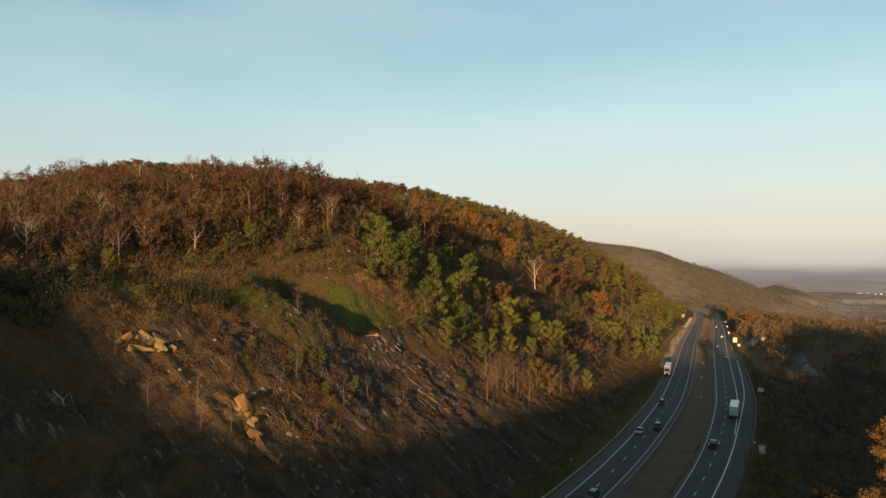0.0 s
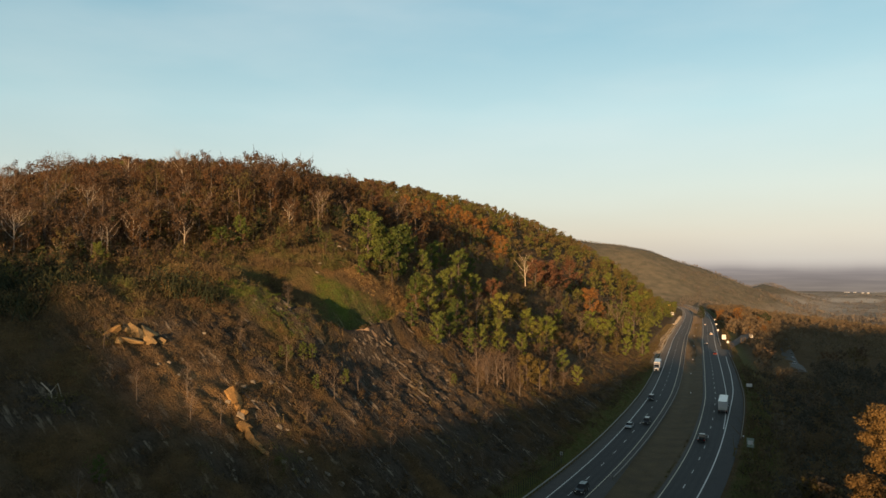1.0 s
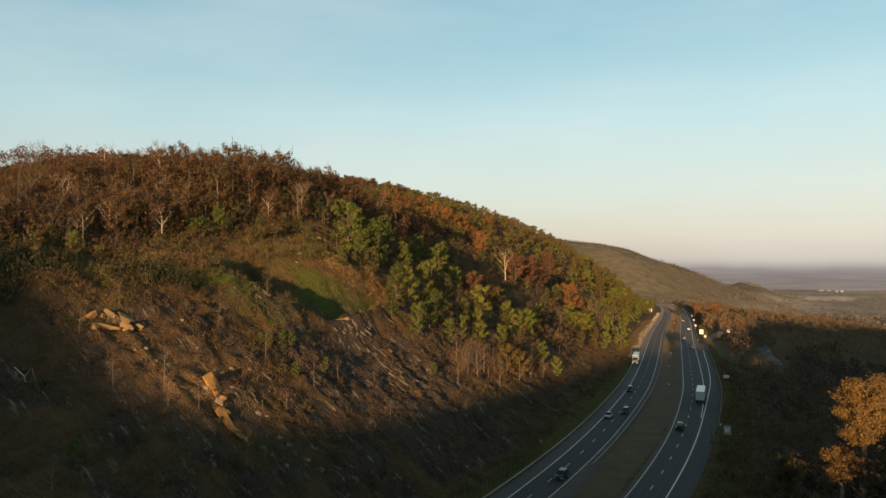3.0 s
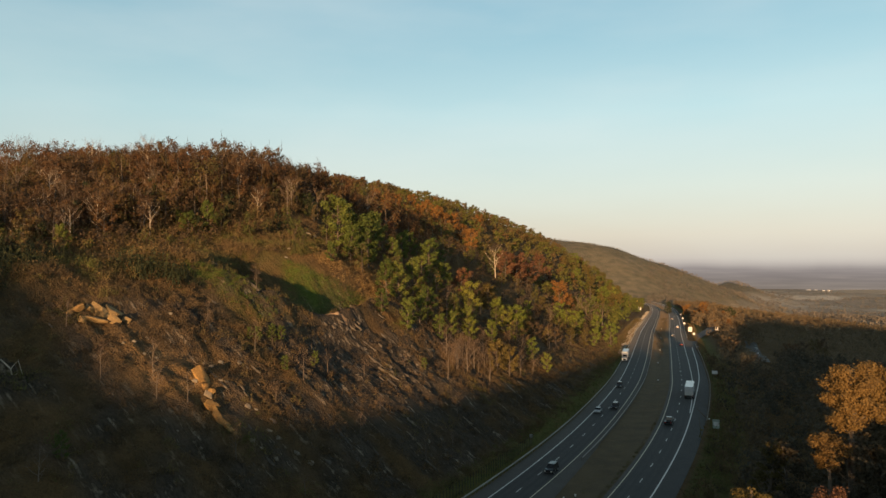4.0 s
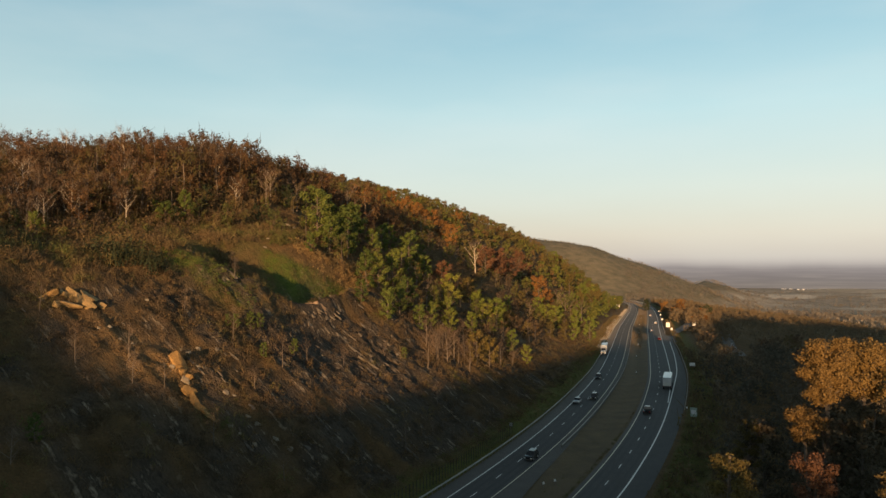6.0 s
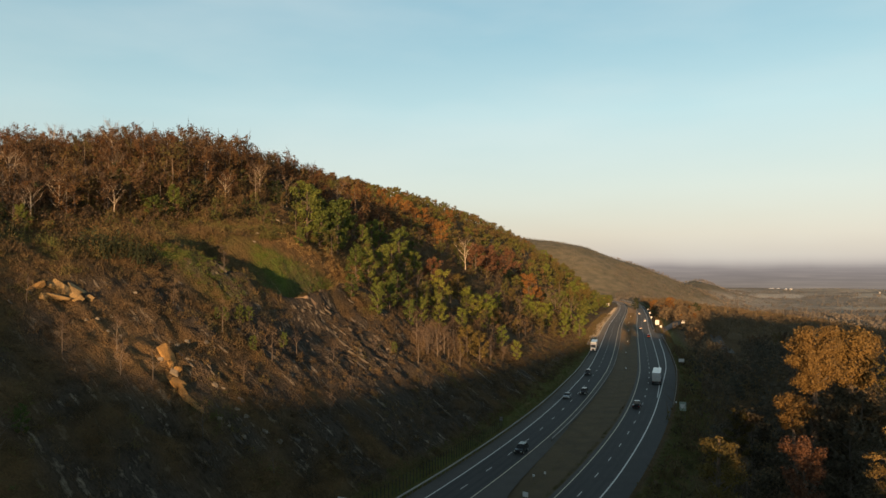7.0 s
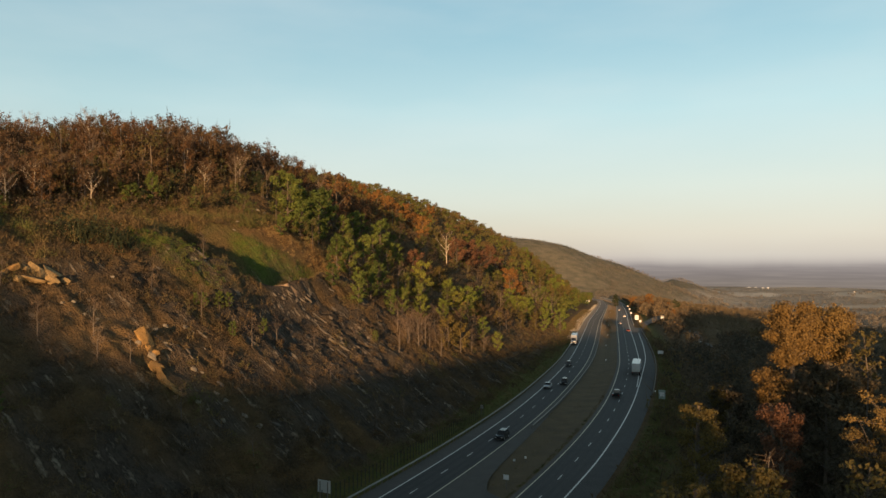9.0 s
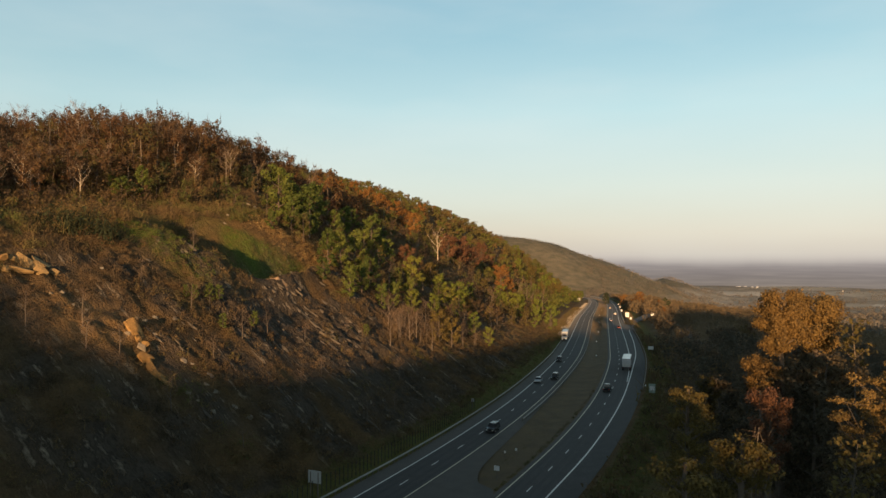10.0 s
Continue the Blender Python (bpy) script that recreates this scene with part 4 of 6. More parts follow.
orange_tree = Kind("orange_tree", "bright orange autumn tree on the slope", [leafy(120 + i, 13, 2.9, 13, 2200, 0.32, 1.0, low=0.15, forks=3) for i in range(3)], M["orange"], M["bark"], "orange trees on the slope")
russet_tree = Kind("russet_tree", "russet-leaved autumn tree of the hill woods", [leafy(130 + i, 13, 3.2, 10, 950, 0.33, 1.15, low=0.22, forks=3, up=0.6, sides=4, squash=0.85) for i in range(5)], M["russet"], M["bark"], "russet trees at the edge of the woods")
bare_pale = Kind("bare_tree", "leafless grey-barked tree with spreading limbs", [bare_tree(140 + i, 15, 4.2, 10, 260, 1.5, 0.04) for i in range(3)], M["twig"], M["grey_bark"], "bare trees of the hill")
slope_bare = Kind("pale_bare_tree", "leafless pale tree with spreading limbs on the slope", [bare_tree(148 + i, 15, 3.6, 10, 260, 1.4, 0.03, low=0.25 + 0.1 * i, forks=5) for i in range(3)], M["twig"], M["pale_bark"], "bare trees of the hill")
slope_bare.plant(48.4, 377, 1.2)
slope_bare.plant(-97, 169.5, 0.78)
slope_bare.plant(-97.5, 203, 0.85)
sapling = Kind("bare_sapling", "thin leafless sapling rising from the brush", [bare_tree(150 + i, 8, 1.5, 7, 120, 1.0, 0.03, low=0.3, forks=2, sides=4) for i in range(3)], M["twig"], M["bark"], "bare saplings on the cut")

pale_sapling = Kind("pale_sapling", "slim leafless tree with grey-tan upright stems", [bare_tree(155 + i, 10, 2.4, 11, 260, 1.3, 0.03, low=0.08, forks=3, sides=4) for i in range(3)], M["twig"], M["grey_bark"], "pale bare stems on the cut")

for x, y, s in [(-20.2, 221, 1.3), (-11.3, 224, 1.3), (-16.1, 216.3, 0.85), (-8.7, 249.8, 0.75), (9.3, 268, 1.05), (18.3, 351, 0.8), (-1.5, 209.8, 0.85), (2.8, 224.4, 0.95), (-6, 193.3, 0.5), (0.9, 193.6, 0.7), (4.4, 203.6, 0.65), (-20.4, 200.4, 0.45), (-0.8, 260.4, 0.8), (-15.7, 237, 0.75), (-16, 228, 1.05), (-5, 206, 0.8), (7, 213, 0.75), (10, 206, 0.6), (14, 214, 0.6), (-4, 238, 0.85), (6, 246, 0.8), (15, 262, 0.8), (-10, 262, 0.9), (24, 282, 0.8), (2, 282, 0.8), (-22, 246, 0.9), (20, 228, 0.6)]:
    green_tree.plant(x, y, s)
# smaller ones at the edge of the woods and bushes on the cut
for x, y, s in [(-56, 207, 0.7), (-60, 203, 0.55), (-29.5, 147.1, 0.24), (-31, 146.5, 0.2), (-27.3, 150.5, 0.3), (-25.5, 151, 0.24), (-23.5, 142.7, 0.24), (-18.6, 151, 0.26), (5, 180.6, 0.22)]:
    green_tree.plant(x, y, s)
for x, y, s in [(11.5, 252, 0.57), (16.3, 236, 0.84), (22.6, 247, 1.25), (20.3, 222.5, 0.76), (28.6, 233.5, 0.72), (34.2, 264.8, 1.03), (42.3, 267.3, 1.25), (38, 262, 0.95), (43.5, 242.7, 0.79), (47.9, 238.3, 0.64), (80.1, 368.3, 1.18), (84.7, 369.6, 0.95), (90.1, 371.5, 1.21), (93.2, 347, 0.94), (106.2, 363.5, 1.23), (61, 350.2, 0.8), (98, 395, 1.1), (112, 410, 1.1), (120, 440, 1.2), (130, 480, 1.2)]:
    lime_tree.plant(x, y, s)
# tall ones in rows on the slope above the far road
for x, y, s in [(168, 685, 1.6), (180, 641, 1.7), (219, 905, 1.8), (205, 700, 1.6), (192, 668, 1.5), (150, 555, 1.3), (236, 800, 1.6)]:
    lime_tree.plant(x, y, s)
olive_tree = Kind("olive_gold_tree", "olive-gold autumn tree on the slope", [leafy(115 + i, 11, 2.4, 12, 1500, 0.3, 0.9, low=0.06, forks=3, up=0.6, squash=0.9, sides=4) for i in range(3)], M["olive"], M["bark"], "olive-gold trees on the slope")
for x, y, s in [(71, 367, 0.9), (47.8, 281, 0.8), (59.7, 296.3, 0.75), (34.9, 293.4, 1.2), (125, 458.7, 1.2), (39, 338.8, 1.0), (27.1, 207.6, 1.0), (31.3, 212, 0.87), (5.6, 229.3, 0.6), (87, 339.4, 0.9), (29, 216, 0.7), (55, 305, 0.8), (75, 320, 0.8), (168.7, 747, 1.5), (167.8, 637, 1.7), (187.6, 633, 1.6), (199.7, 776, 1.7), (224, 732, 1.6), (190, 720, 1.6), (176, 600, 1.4), (160, 575, 1.4), (214, 740, 1.6)]:
    olive_tree.plant(x, y, s)
for x, y, s in [(90.8, 414, 1.5), (98.4, 424.7, 1.05), (37.2, 465, 1.4), (39.6, 424, 1.3), (-5.7, 523, 1.4), (5, 555, 1.5), (17.4, 573, 1.5), (28.3, 585, 1.4), (41, 588, 1.5), (69, 666, 1.5), (-13, 529, 1.2), (-20, 520, 1.2), (12, 540, 1.3), (24, 560, 1.4), (34, 575, 1.4)]:
    orange_tree.plant(x, y, s)
for x, y, s in [(-97, 180, 0.8), (-78, 196, 0.9), (-104, 198, 0.9), (-60, 240, 0.8), (-38, 236, 0.75), (-30, 252, 0.7), (52, 330, 0.8), (72, 350, 0.7), (-118, 230, 0.8)]:
    bare_pale.plant(x, y, s)
red_tree = Kind("dull_red_tree", "dull red autumn tree among the woods of the slope", [leafy(125 + i, 11, 2.9, 12, 1800, 0.32, 1.0, low=0.12, forks=3, up=0.7) for i in range(2)], M["red"], M["bark"], "red trees on the slope")
for x, y, s in [(53.9, 379, 1.5), (62.7, 395, 1.6), (73.8, 417, 1.5), (66, 404, 1.3), (110, 552, 1.6), (113, 593, 1.4), (21.7, 273, 1.0), (-6, 300, 0.8)]:
    red_tree.plant(x, y, s)
for x, y, s in [(13.7, 230, 0.66), (21.7, 248, 0.5), (110, 428, 1.1), (105.8, 431.7, 1.0), (120, 428, 1.0), (115, 436, 0.9)]:
    bare_pale.plant(x, y, s)
rng = np.random.RandomState(41)
for x, y in field_places(rng, 16, 150, 235, 104, 130, gap=8)[::3]:
    green_tree.plant(x, y, rng.uniform(0.3, 0.5))
for x, y in field_places(rng, 600, 128, 320, 106, 150, gap=9.0):
    d = GUARD_L * 1.1 - (x - float(axis_x(y)))
    if d > 112 or y > 214:
        russet_tree.plant(x, y, rng.uniform(0.6, 1.0))
for x, y in [(11.5, 195.2), (14, 191.5), (14.6, 197.5), (17.2, 194.2), (16.4, 201), (19.6, 200.4), (19, 206), (23, 205.3), (26, 212), (37, 226)]:
    pale_sapling.plant(x, y, rng.uniform(0.55, 1.05))
for x, y in field_places(rng, 12, 182, 236, 18, 34, gap=2.4):
    sapling.plant(x, y, rng.uniform(0.7, 1.2))
for x, y in field_places(rng, 24, 240, 420, 26, 60, gap=6):
    sapling.plant(x, y, rng.uniform(0.8, 1.2))
for x, y in field_places(rng, 30, 110, 180, 12, 62, gap=9):
    sapling.plant(x, y, rng.uniform(0.5, 0.8))

M["evergreen_tree"] = foliage("dark_green_needles", [(0.0, (0.02, 0.028, 0.015)), (0.5, (0.032, 0.043, 0.02)), (1.0, (0.05, 0.06, 0.026))], through=0.1)
dark_tree = Kind("dark_evergreen", "dark green conifer, also filling shaded gaps of the brown woods", [leafy(160 + i, 10, 2.0, 12, 1300, 0.3, 0.85, low=0.05, forks=2, up=0.5, squash=1.0, sides=4) for i in range(2)], M["evergreen_tree"], M["bark"], "dark evergreens of the hill")
# set at dark gaps of the hill woods; near-black needles stand in for shade
for x, y, s in [(-85, 190, 0.9), (-83, 169, 0.6), (-78, 197, 0.8), (-45, 259, 1.0), (-31, 245, 0.8), (-57, 204, 0.6), (-72, 265, 1.2), (-85, 164, 0.6), (-87, 202, 1.0), (-75, 217, 0.9), (-53, 220, 0.8), (-39, 223, 0.6), (-91, 166, 0.6), (-88, 194, 0.7), (-33, 249, 0.9)]:
    dark_tree.plant(x, y, s)
for x, y, s in [(-93, 177, 0.55), (-69, 218, 0.6), (-80, 208, 0.6), (-90, 174, 0.5)]:
    red_tree.plant(x, y, s)
for x, y, s in [(-78, 187, 0.75), (-109, 182, 0.8), (-81, 179, 0.6), (-54, 240, 0.8), (-81, 232, 0.9), (-38, 245, 0.7), (-87, 166, 0.4), (-76, 206, 0.7), (-83, 180, 0.5), (-46, 228, 0.6)]:
    slope_bare.plant(x, y, s)

for x, y, s in [(349, 748, 1.5), (358, 760, 1.3), (341, 742, 1.2), (352, 772, 1.3), (300, 800, 1.5), (306, 812, 1.3)]:
    dark_tree.plant(x, y, s)
for x, y, s in [(262, 612, 0.9), (272, 640, 1.0), (283, 660, 1.0), (250, 600, 0.8), (292, 640, 0.9), (300, 690, 1.0), (276, 690, 0.9), (318, 720, 1.0), (268, 580, 0.7), (246, 556, 0.6), (330, 700, 0.9), (290, 720, 1.0)]:
    orange_tree.plant(x, y, s)
for x, y, s in [(250, 455, 0.9), (262, 468, 0.9), (275, 480, 1.0), (290, 492, 1.1), (300, 502, 1.1), (283, 470, 0.9), (310, 515, 1.0)]:
    russet_tree.plant(x, y, s)

# trees that rise beside the camera on the valley side
# only the sunlit tops bear leaves; dark trees below replace the shaded part
near_orange = Kind("tall_orange_tree", "tall tree with copper-orange leaves, its top in the sun", [leafy(200 + i, 27, 1.45 + 0.4 * i, 22, 14000, 0.13, 0.62, low=0.77, forks=6, up=0.35, sides=5, squash=0.75) for i in range(2)], M["copper"], M["bark"], "tall trees beside the road")
near_wide = Kind("spreading_orange_tree", "broad spreading tree with copper-orange leaves in layers", [leafy(205, 32, 6.9, 32, 56000, 0.12, 0.8, low=0.66, forks=8, up=-0.2, sides=6, squash=0.42)], M["copper"], M["bark"], "tall trees beside the road")
# separate small tree added in place of the tall tree's lower-left limb
near_limb = Kind("slim_orange_tree", "small copper crown standing in for a low limb of the tall tree", [leafy(203, 20, 1.3, 12, 3600, 0.12, 0.5, low=0.84, forks=4, up=0.3, sides=5, squash=0.7)], M["copper"], M["bark"], "tall trees beside the road")
near_stem = Kind("slender_bare_tree", "thin pale leafless tree rising out of an olive crown", [bare_tree(235, 22, 0.45, 5, 40, 0.5, 0.015, low=0.86, forks=2, sides=5, radius=0.1)], M["twig"], M["grey_bark"], "tall trees beside the road")
near_olive = Kind("tall_olive_tree", "tall tree with thinning olive-gold leaves", [leafy(210 + i, 23, 1.35, 22, 8500, 0.105, 0.5, low=0.62, forks=5, up=0.35, sides=6, squash=0.55) for i in range(2)], M["olive"], M["bark"], "tall trees beside the road")
near_thin = Kind("thin_yellow_tree", "slender tree with a few last yellow leaves", [leafy(215, 22, 1.0, 9, 300, 0.2, 0.5, low=0.8, forks=3, up=0.5, sides=6, radius=0.13)], M["olive"], M["bark"], "tall trees beside the road")
near_red = Kind("tall_russet_tree", "slim tree with russet-red leaves", [leafy(220 + i, 22, 1.15, 16, 6000, 0.12, 0.55, low=0.66, forks=4, up=0.7, sides=6) for i in range(2)], M["red"], M["bark"], "tall trees beside the road")
near_bare = Kind("tall_bare_tree", "nearly leafless tree with grey upright limbs", [bare_tree(230 + i, 22, 2.2, 16, 600, 1.1, 0.02, low=0.45, forks=5, sides=6) for i in range(2)], M["twig"], M["bark"], "tall trees beside the road")


# added trees whose dark leaves stand in for shade under the copper crowns
near_dark = Kind("dark_brown_tree", "dark-leaved tree filling in for shaded lower crowns", [leafy(240 + i, 20, 2.4, 18, 2600, 0.24, 0.9, low=0.3, forks=3, up=0.5, sides=4) for i in range(2)], M["shade_brown"], M["bark"], "tall trees beside the road")


def plant_to(kind, x, y, top):
    """Plants a tree so that its top reaches the given height."""
    kind.plant(x, y, (top - land_at(x, y) + 0.3) / kind.tall[kind.turn % len(kind.made)])


for kind, x, y, top in [(near_orange, 49, 76.8, 33.4), (near_orange, 55.8, 79.4, 32.8), (near_wide, 44.4, 47.4, 29.5), (near_limb, 46.9, 75.2, 26.2), (near_stem, 21.7, 37.7, 27.4), (near_olive, 28.4, 57, 26), (near_olive, 20.5, 37, 27), (near_olive, 17.1, 36, 26.2), (near_red, 35.4, 58.4, 25.6), (near_olive, 46, 89, 21.6), (near_thin, 29.6, 39.8, 26), (near_red, 47, 46, 23), (near_thin, 54.5, 71.4, 30.3), (near_bare, 40, 66, 19), (near_red, 76, 82, 20), (near_bare, 31, 64, 17), (near_bare, 52, 100, 16), (near_red, 74, 104, 17), (near_red, 58, 66, 16), (near_thin, 37, 74, 17)]:
    plant_to(kind, x, y, top)
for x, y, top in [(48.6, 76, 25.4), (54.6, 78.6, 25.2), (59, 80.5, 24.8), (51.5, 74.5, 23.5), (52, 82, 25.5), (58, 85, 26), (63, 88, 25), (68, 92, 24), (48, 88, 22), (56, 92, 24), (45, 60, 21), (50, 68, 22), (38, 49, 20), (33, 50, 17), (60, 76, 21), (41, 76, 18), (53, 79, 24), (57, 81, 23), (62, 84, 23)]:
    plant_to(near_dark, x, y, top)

# taller trees that break the skyline
for kind, x, y, top in [(russet_tree, -59, 257, 81.5), (slope_bare, -52, 262, 83), (slope_bare, -54.3, 296, 88.7), (bare_pale, -46, 279, 86), (russet_tree, -40, 290, 84), (bare_pale, -36, 293, 85), (russet_tree, -33, 297, 83), (bare_pale, -28, 300, 83), (bare_pale, -50, 270, 84), (russet_tree, -24, 305, 81), (bare_pale, -16, 316, 80.5), (russet_tree, -8, 330, 78.5), (russet_tree, -44, 268, 82), (bare_pale, -62, 262, 84)]:
    plant_to(kind, x, y, top)

# ---------------------------------------------------------------- brush on the cut and the bench
rng = np.random.RandomState(77)


def shrub(seed, count, spread_, height, width, leafy_part):
    r = np.random.RandomState(seed)
    base = r.normal(0, spread_, (count, 3)) * (1, 1, 0)
    v1, f1 = twigs(r, base, height, width, True)
    c = r.normal(0, spread_ * 0.8, (leafy_part, 3)) * (1, 1, 0) + np.stack([0 * base[:1].repeat(leafy_part, 0)[:, 0]] * 2 + [r.uniform(0.2, 1.0, leafy_part) * height], -1)
    v2, f2 = leaves(r, c, 0.16, three=True)
    return np.concatenate([v1, v2]), np.concatenate([f1, f2 + len(v1)])


shrubs = [shrub(300 + i, 15, 0.45, 0.9 + 0.3 * (i % 3), 0.045, 13) for i in range(6)]
tufts = [shrub(320 + i, 16, 0.3, 0.6, 0.03, 3) for i in range(4)]


def in_hollow(q):
    """The grassy hollow and its track, kept open."""
    return (np.exp(-((q[:, 0] + 24) / 13) ** 2 - ((q[:, 1] - 186) / 7) ** 2) > 0.3) | (np.abs(q[:, 1] - 171 - (q[:, 0] + 30) * 0.3) < 2.5) & (np.abs(q[:, 0] + 30) < 17)


def patchy(q, size, seed, level):
    return waves(q[:, 0], q[:, 1], size, seed) + rng.normal(0, 0.25, len(q)) > level


b1 = field_places(rng, 17000, 84, 262, 4, 80)
on_knoll = np.exp(-((b1[:, 0] + 38) / 11) ** 2 - ((b1[:, 1] - 157.5) / 6) ** 2)
thin = np.maximum(0.7 * strata_at(b1[:, 0], b1[:, 1]), np.maximum(0.75 * tan_at(b1[:, 0], b1[:, 1]), 0.3 * on_knoll))
b1 = b1[~in_hollow(b1) & patchy(b1, 12, 71, -0.3) & (rng.uniform(size=len(b1)) > thin)]
on_knoll = np.exp(-((b1[:, 0] + 38) / 11) ** 2 - ((b1[:, 1] - 157.5) / 6) ** 2)
hue = np.clip(0.4 + 0.35 * waves(b1[:, 0], b1[:, 1], 26, 72) + 0.7 * on_knoll + rng.normal(0, 0.15, len(b1)), 0, 1)
scatter("cut_brush", shrubs, b1, M["brush"], "reddish brown dry brush and weeds on the rock cut", "brush", rng, hue, (0.35, 1.05), 0.05, which=None)
b2 = field_places(rng, 7200, 105, 225, 72, 128)
b2 = b2[~in_hollow(b2) & patchy(b2, 14, 73, -0.4)]
hue = np.clip(0.6 + 0.35 * waves(b2[:, 0], b2[:, 1], 30, 74) + rng.normal(0, 0.13, len(b2)), 0, 1)
scatter("bench_brush", shrubs, b2, M["brush"], "tangled olive and brown shrubs on the bench", "brush", rng, hue, (0.6, 1.55), 0.05, which=None)
b5 = field_places(rng, 7000, 150, 206, 40, 92)
b5 = b5[(lawn_at(b5[:, 0], b5[:, 1]) > 0.5) | (np.exp(-((b5[:, 0] + 38) / 11) ** 2 - ((b5[:, 1] - 157.5) / 5) ** 2) > 0.4)]
scatter("hollow_grass", tufts, b5, M["grass_blades"], "fresh green grass in the hollow and on the knoll", "grass", rng, rng.uniform(0, 1, len(b5)), (0.4, 0.85), 0.03, which=None)
b9 = field_places(rng, 9000, 180, 226, 20, 80)
b9 = b9[tan_at(b9[:, 0], b9[:, 1]) > rng.uniform(0.3, 0.9, len(b9))][:2600]
scatter("straw_grass", tufts, b9, M["straw_blades"], "straw-coloured dry grass above the hollow", "grass", rng, rng.uniform(0, 1, len(b9)), (0.8, 1.6), 0.03, which=None)
b6 = field_places(rng, 2300, 118, 330, 104, 135)
b6 = b6[(GUARD_L * 1.1 - (b6[:, 0] - axis_x(b6[:, 1])) > 114) | (b6[:, 1] > 212)]
scatter("wood_edge_brush", shrubs, b6, M["brush"], "brown undergrowth at the foot of the hill woods", "brush", rng, np.where(rng.uniform(size=len(b6)) < 0.18, rng.uniform(0.9, 1.0, len(b6)), rng.uniform(0.05, 0.6, len(b6))), (1.4, 3.2), 0.05, which=None)
b8 = field_places(rng, 1700, 262, 430, 3, 26)
scatter("far_cut_brush", shrubs, b8, M["brush"], "dry brown brush at the foot of the far slope", "brush", rng, np.clip(rng.normal(0.5, 0.25, len(b8)), 0, 1), (0.4, 1.1), 0.05, which=None)
b3 = field_places(rng, 2400, 60, 640, 1.5, 8)
scatter("verge_grass", tufts, b3, M["brush"], "dry grass along the verge", "grass", rng, np.where(b3[:, 1] < 280, rng.uniform(0.88, 1.0, len(b3)), rng.uniform(0.45, 0.9, len(b3))), (0.6, 1.3), 0.03, which=None)
# golden tufts added so the far verge looks sunlit
b10 = field_places(rng, 900, 330, 700, 0.6, 5, "right")
scatter("far_verge_grass", tufts, b10, M["brush"], "dry grass along the far verge, toned golden for low sun", "grass", rng, rng.uniform(0.45, 0.75, len(b10)), (0.7, 1.3), 0.03, which=None)
my0 = 112 + 560 * rng.uniform(size=6500) ** 1.9
mq = rng.uniform(0, 1, 6500)
mp = 6.0 + (yellow_r(my0) - 1.2 - 6.0) * mq
b7 = np.stack([axis_x(my0) + mp * square(my0), my0], -1)[mp > tip(my0) * (my0 < 172) + 0.3]
# far tufts grow taller to give the median a sunlit look
scatter("median_grass", tufts, b7, M["brush"], "tufts of dry grass in the median", "grass", rng, np.clip(np.clip(rng.uniform(0.3, 0.85, len(b7)), 0, 0.72) + 0.4 * (1 - smooth(140, 185, b7[:, 1])) + 0.2 * waves(b7[:, 0], b7[:, 1], 30, 75), 0.05, 1), (0.4, 0.8), 0.03, 1 + 0.9 * smooth(300, 420, b7[:, 1]), None)
b14 = field_places(np.random.RandomState(98), 1500, 60, 300, 0.8, 9, "right")
scatter("valley_verge_grass", tufts, b14, M["brush"], "dark green grass along the verge on the valley side", "grass", rng, rng.uniform(0.86, 1.0, len(b14)), (0.7, 1.4), 0.03, which=None)
b4 = field_places(rng, 1500, 40, 330, 2, 60, "right")
scatter("underwood", shrubs, b4, M["brush"], "dark brown underwood beside the road", "brush", rng, rng.uniform(0.0, 0.8, len(b4)), (1.2, 3.0), 0.05, which=None)

hill_bare = np.random.RandomState(97)
for x, y in field_places(hill_bare, 400, 150, 300, 112, 175, gap=7.5)[:34]:
    (bare_pale if hill_bare.uniform() < 0.55 else slope_bare).plant(x, y, hill_bare.uniform(0.6, 0.85))

# dark shrubs taken near black, so their leaves also carry the shade here
M["evergreen"] = foliage("shade_dark_evergreen_leaves", [(0.0, (0.014, 0.02, 0.012)), (0.5, (0.024, 0.033, 0.016)), (1.0, (0.04, 0.045, 0.022))], True, 0.1)
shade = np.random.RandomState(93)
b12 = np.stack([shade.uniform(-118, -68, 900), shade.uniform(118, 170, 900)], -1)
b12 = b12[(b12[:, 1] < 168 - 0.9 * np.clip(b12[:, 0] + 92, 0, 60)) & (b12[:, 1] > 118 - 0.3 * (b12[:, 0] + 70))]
# a second strip stands in for the brushy shadow beside the knoll
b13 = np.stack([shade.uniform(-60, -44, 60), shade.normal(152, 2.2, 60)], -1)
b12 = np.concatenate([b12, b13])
scatter("shaded_thicket", shrubs, b12, M["evergreen"], "dark evergreen thicket below the woods, shade put into its leaves", "brush", shade, shade.uniform(0, 1, len(b12)), (1.4, 2.8), 0.05, which=None)
b11 = field_places(rng, 700, 118, 236, 92, 124, gap=2.6)
b11 = b11[~in_hollow(b11)]
scatter("edge_thicket", mid_trees, b11, M["wood_mixed"], "low brown and olive thicket where the woods meet the bench", "woodland", rng, np.clip(rng.normal(0.36, 0.2, len(b11)), 0, 1), (0.22, 0.5), 0.3)

# low woods on the rise behind the camera
rear = np.random.RandomState(90)
a = radians(17)
u, w = rear.uniform(-260, 250, 1500), rear.uniform(-425, -362, 1500)
behind = np.stack([w * math.sin(a) + u * math.cos(a), w * math.cos(a) - u * math.sin(a)], -1)
scatter("rear_woods", far_trees, behind, M["wood_mixed"], "autumn woods on the rise", "woodland", rear, rear.uniform(0, 1, len(behind)), (0.22, 0.36), which=1)


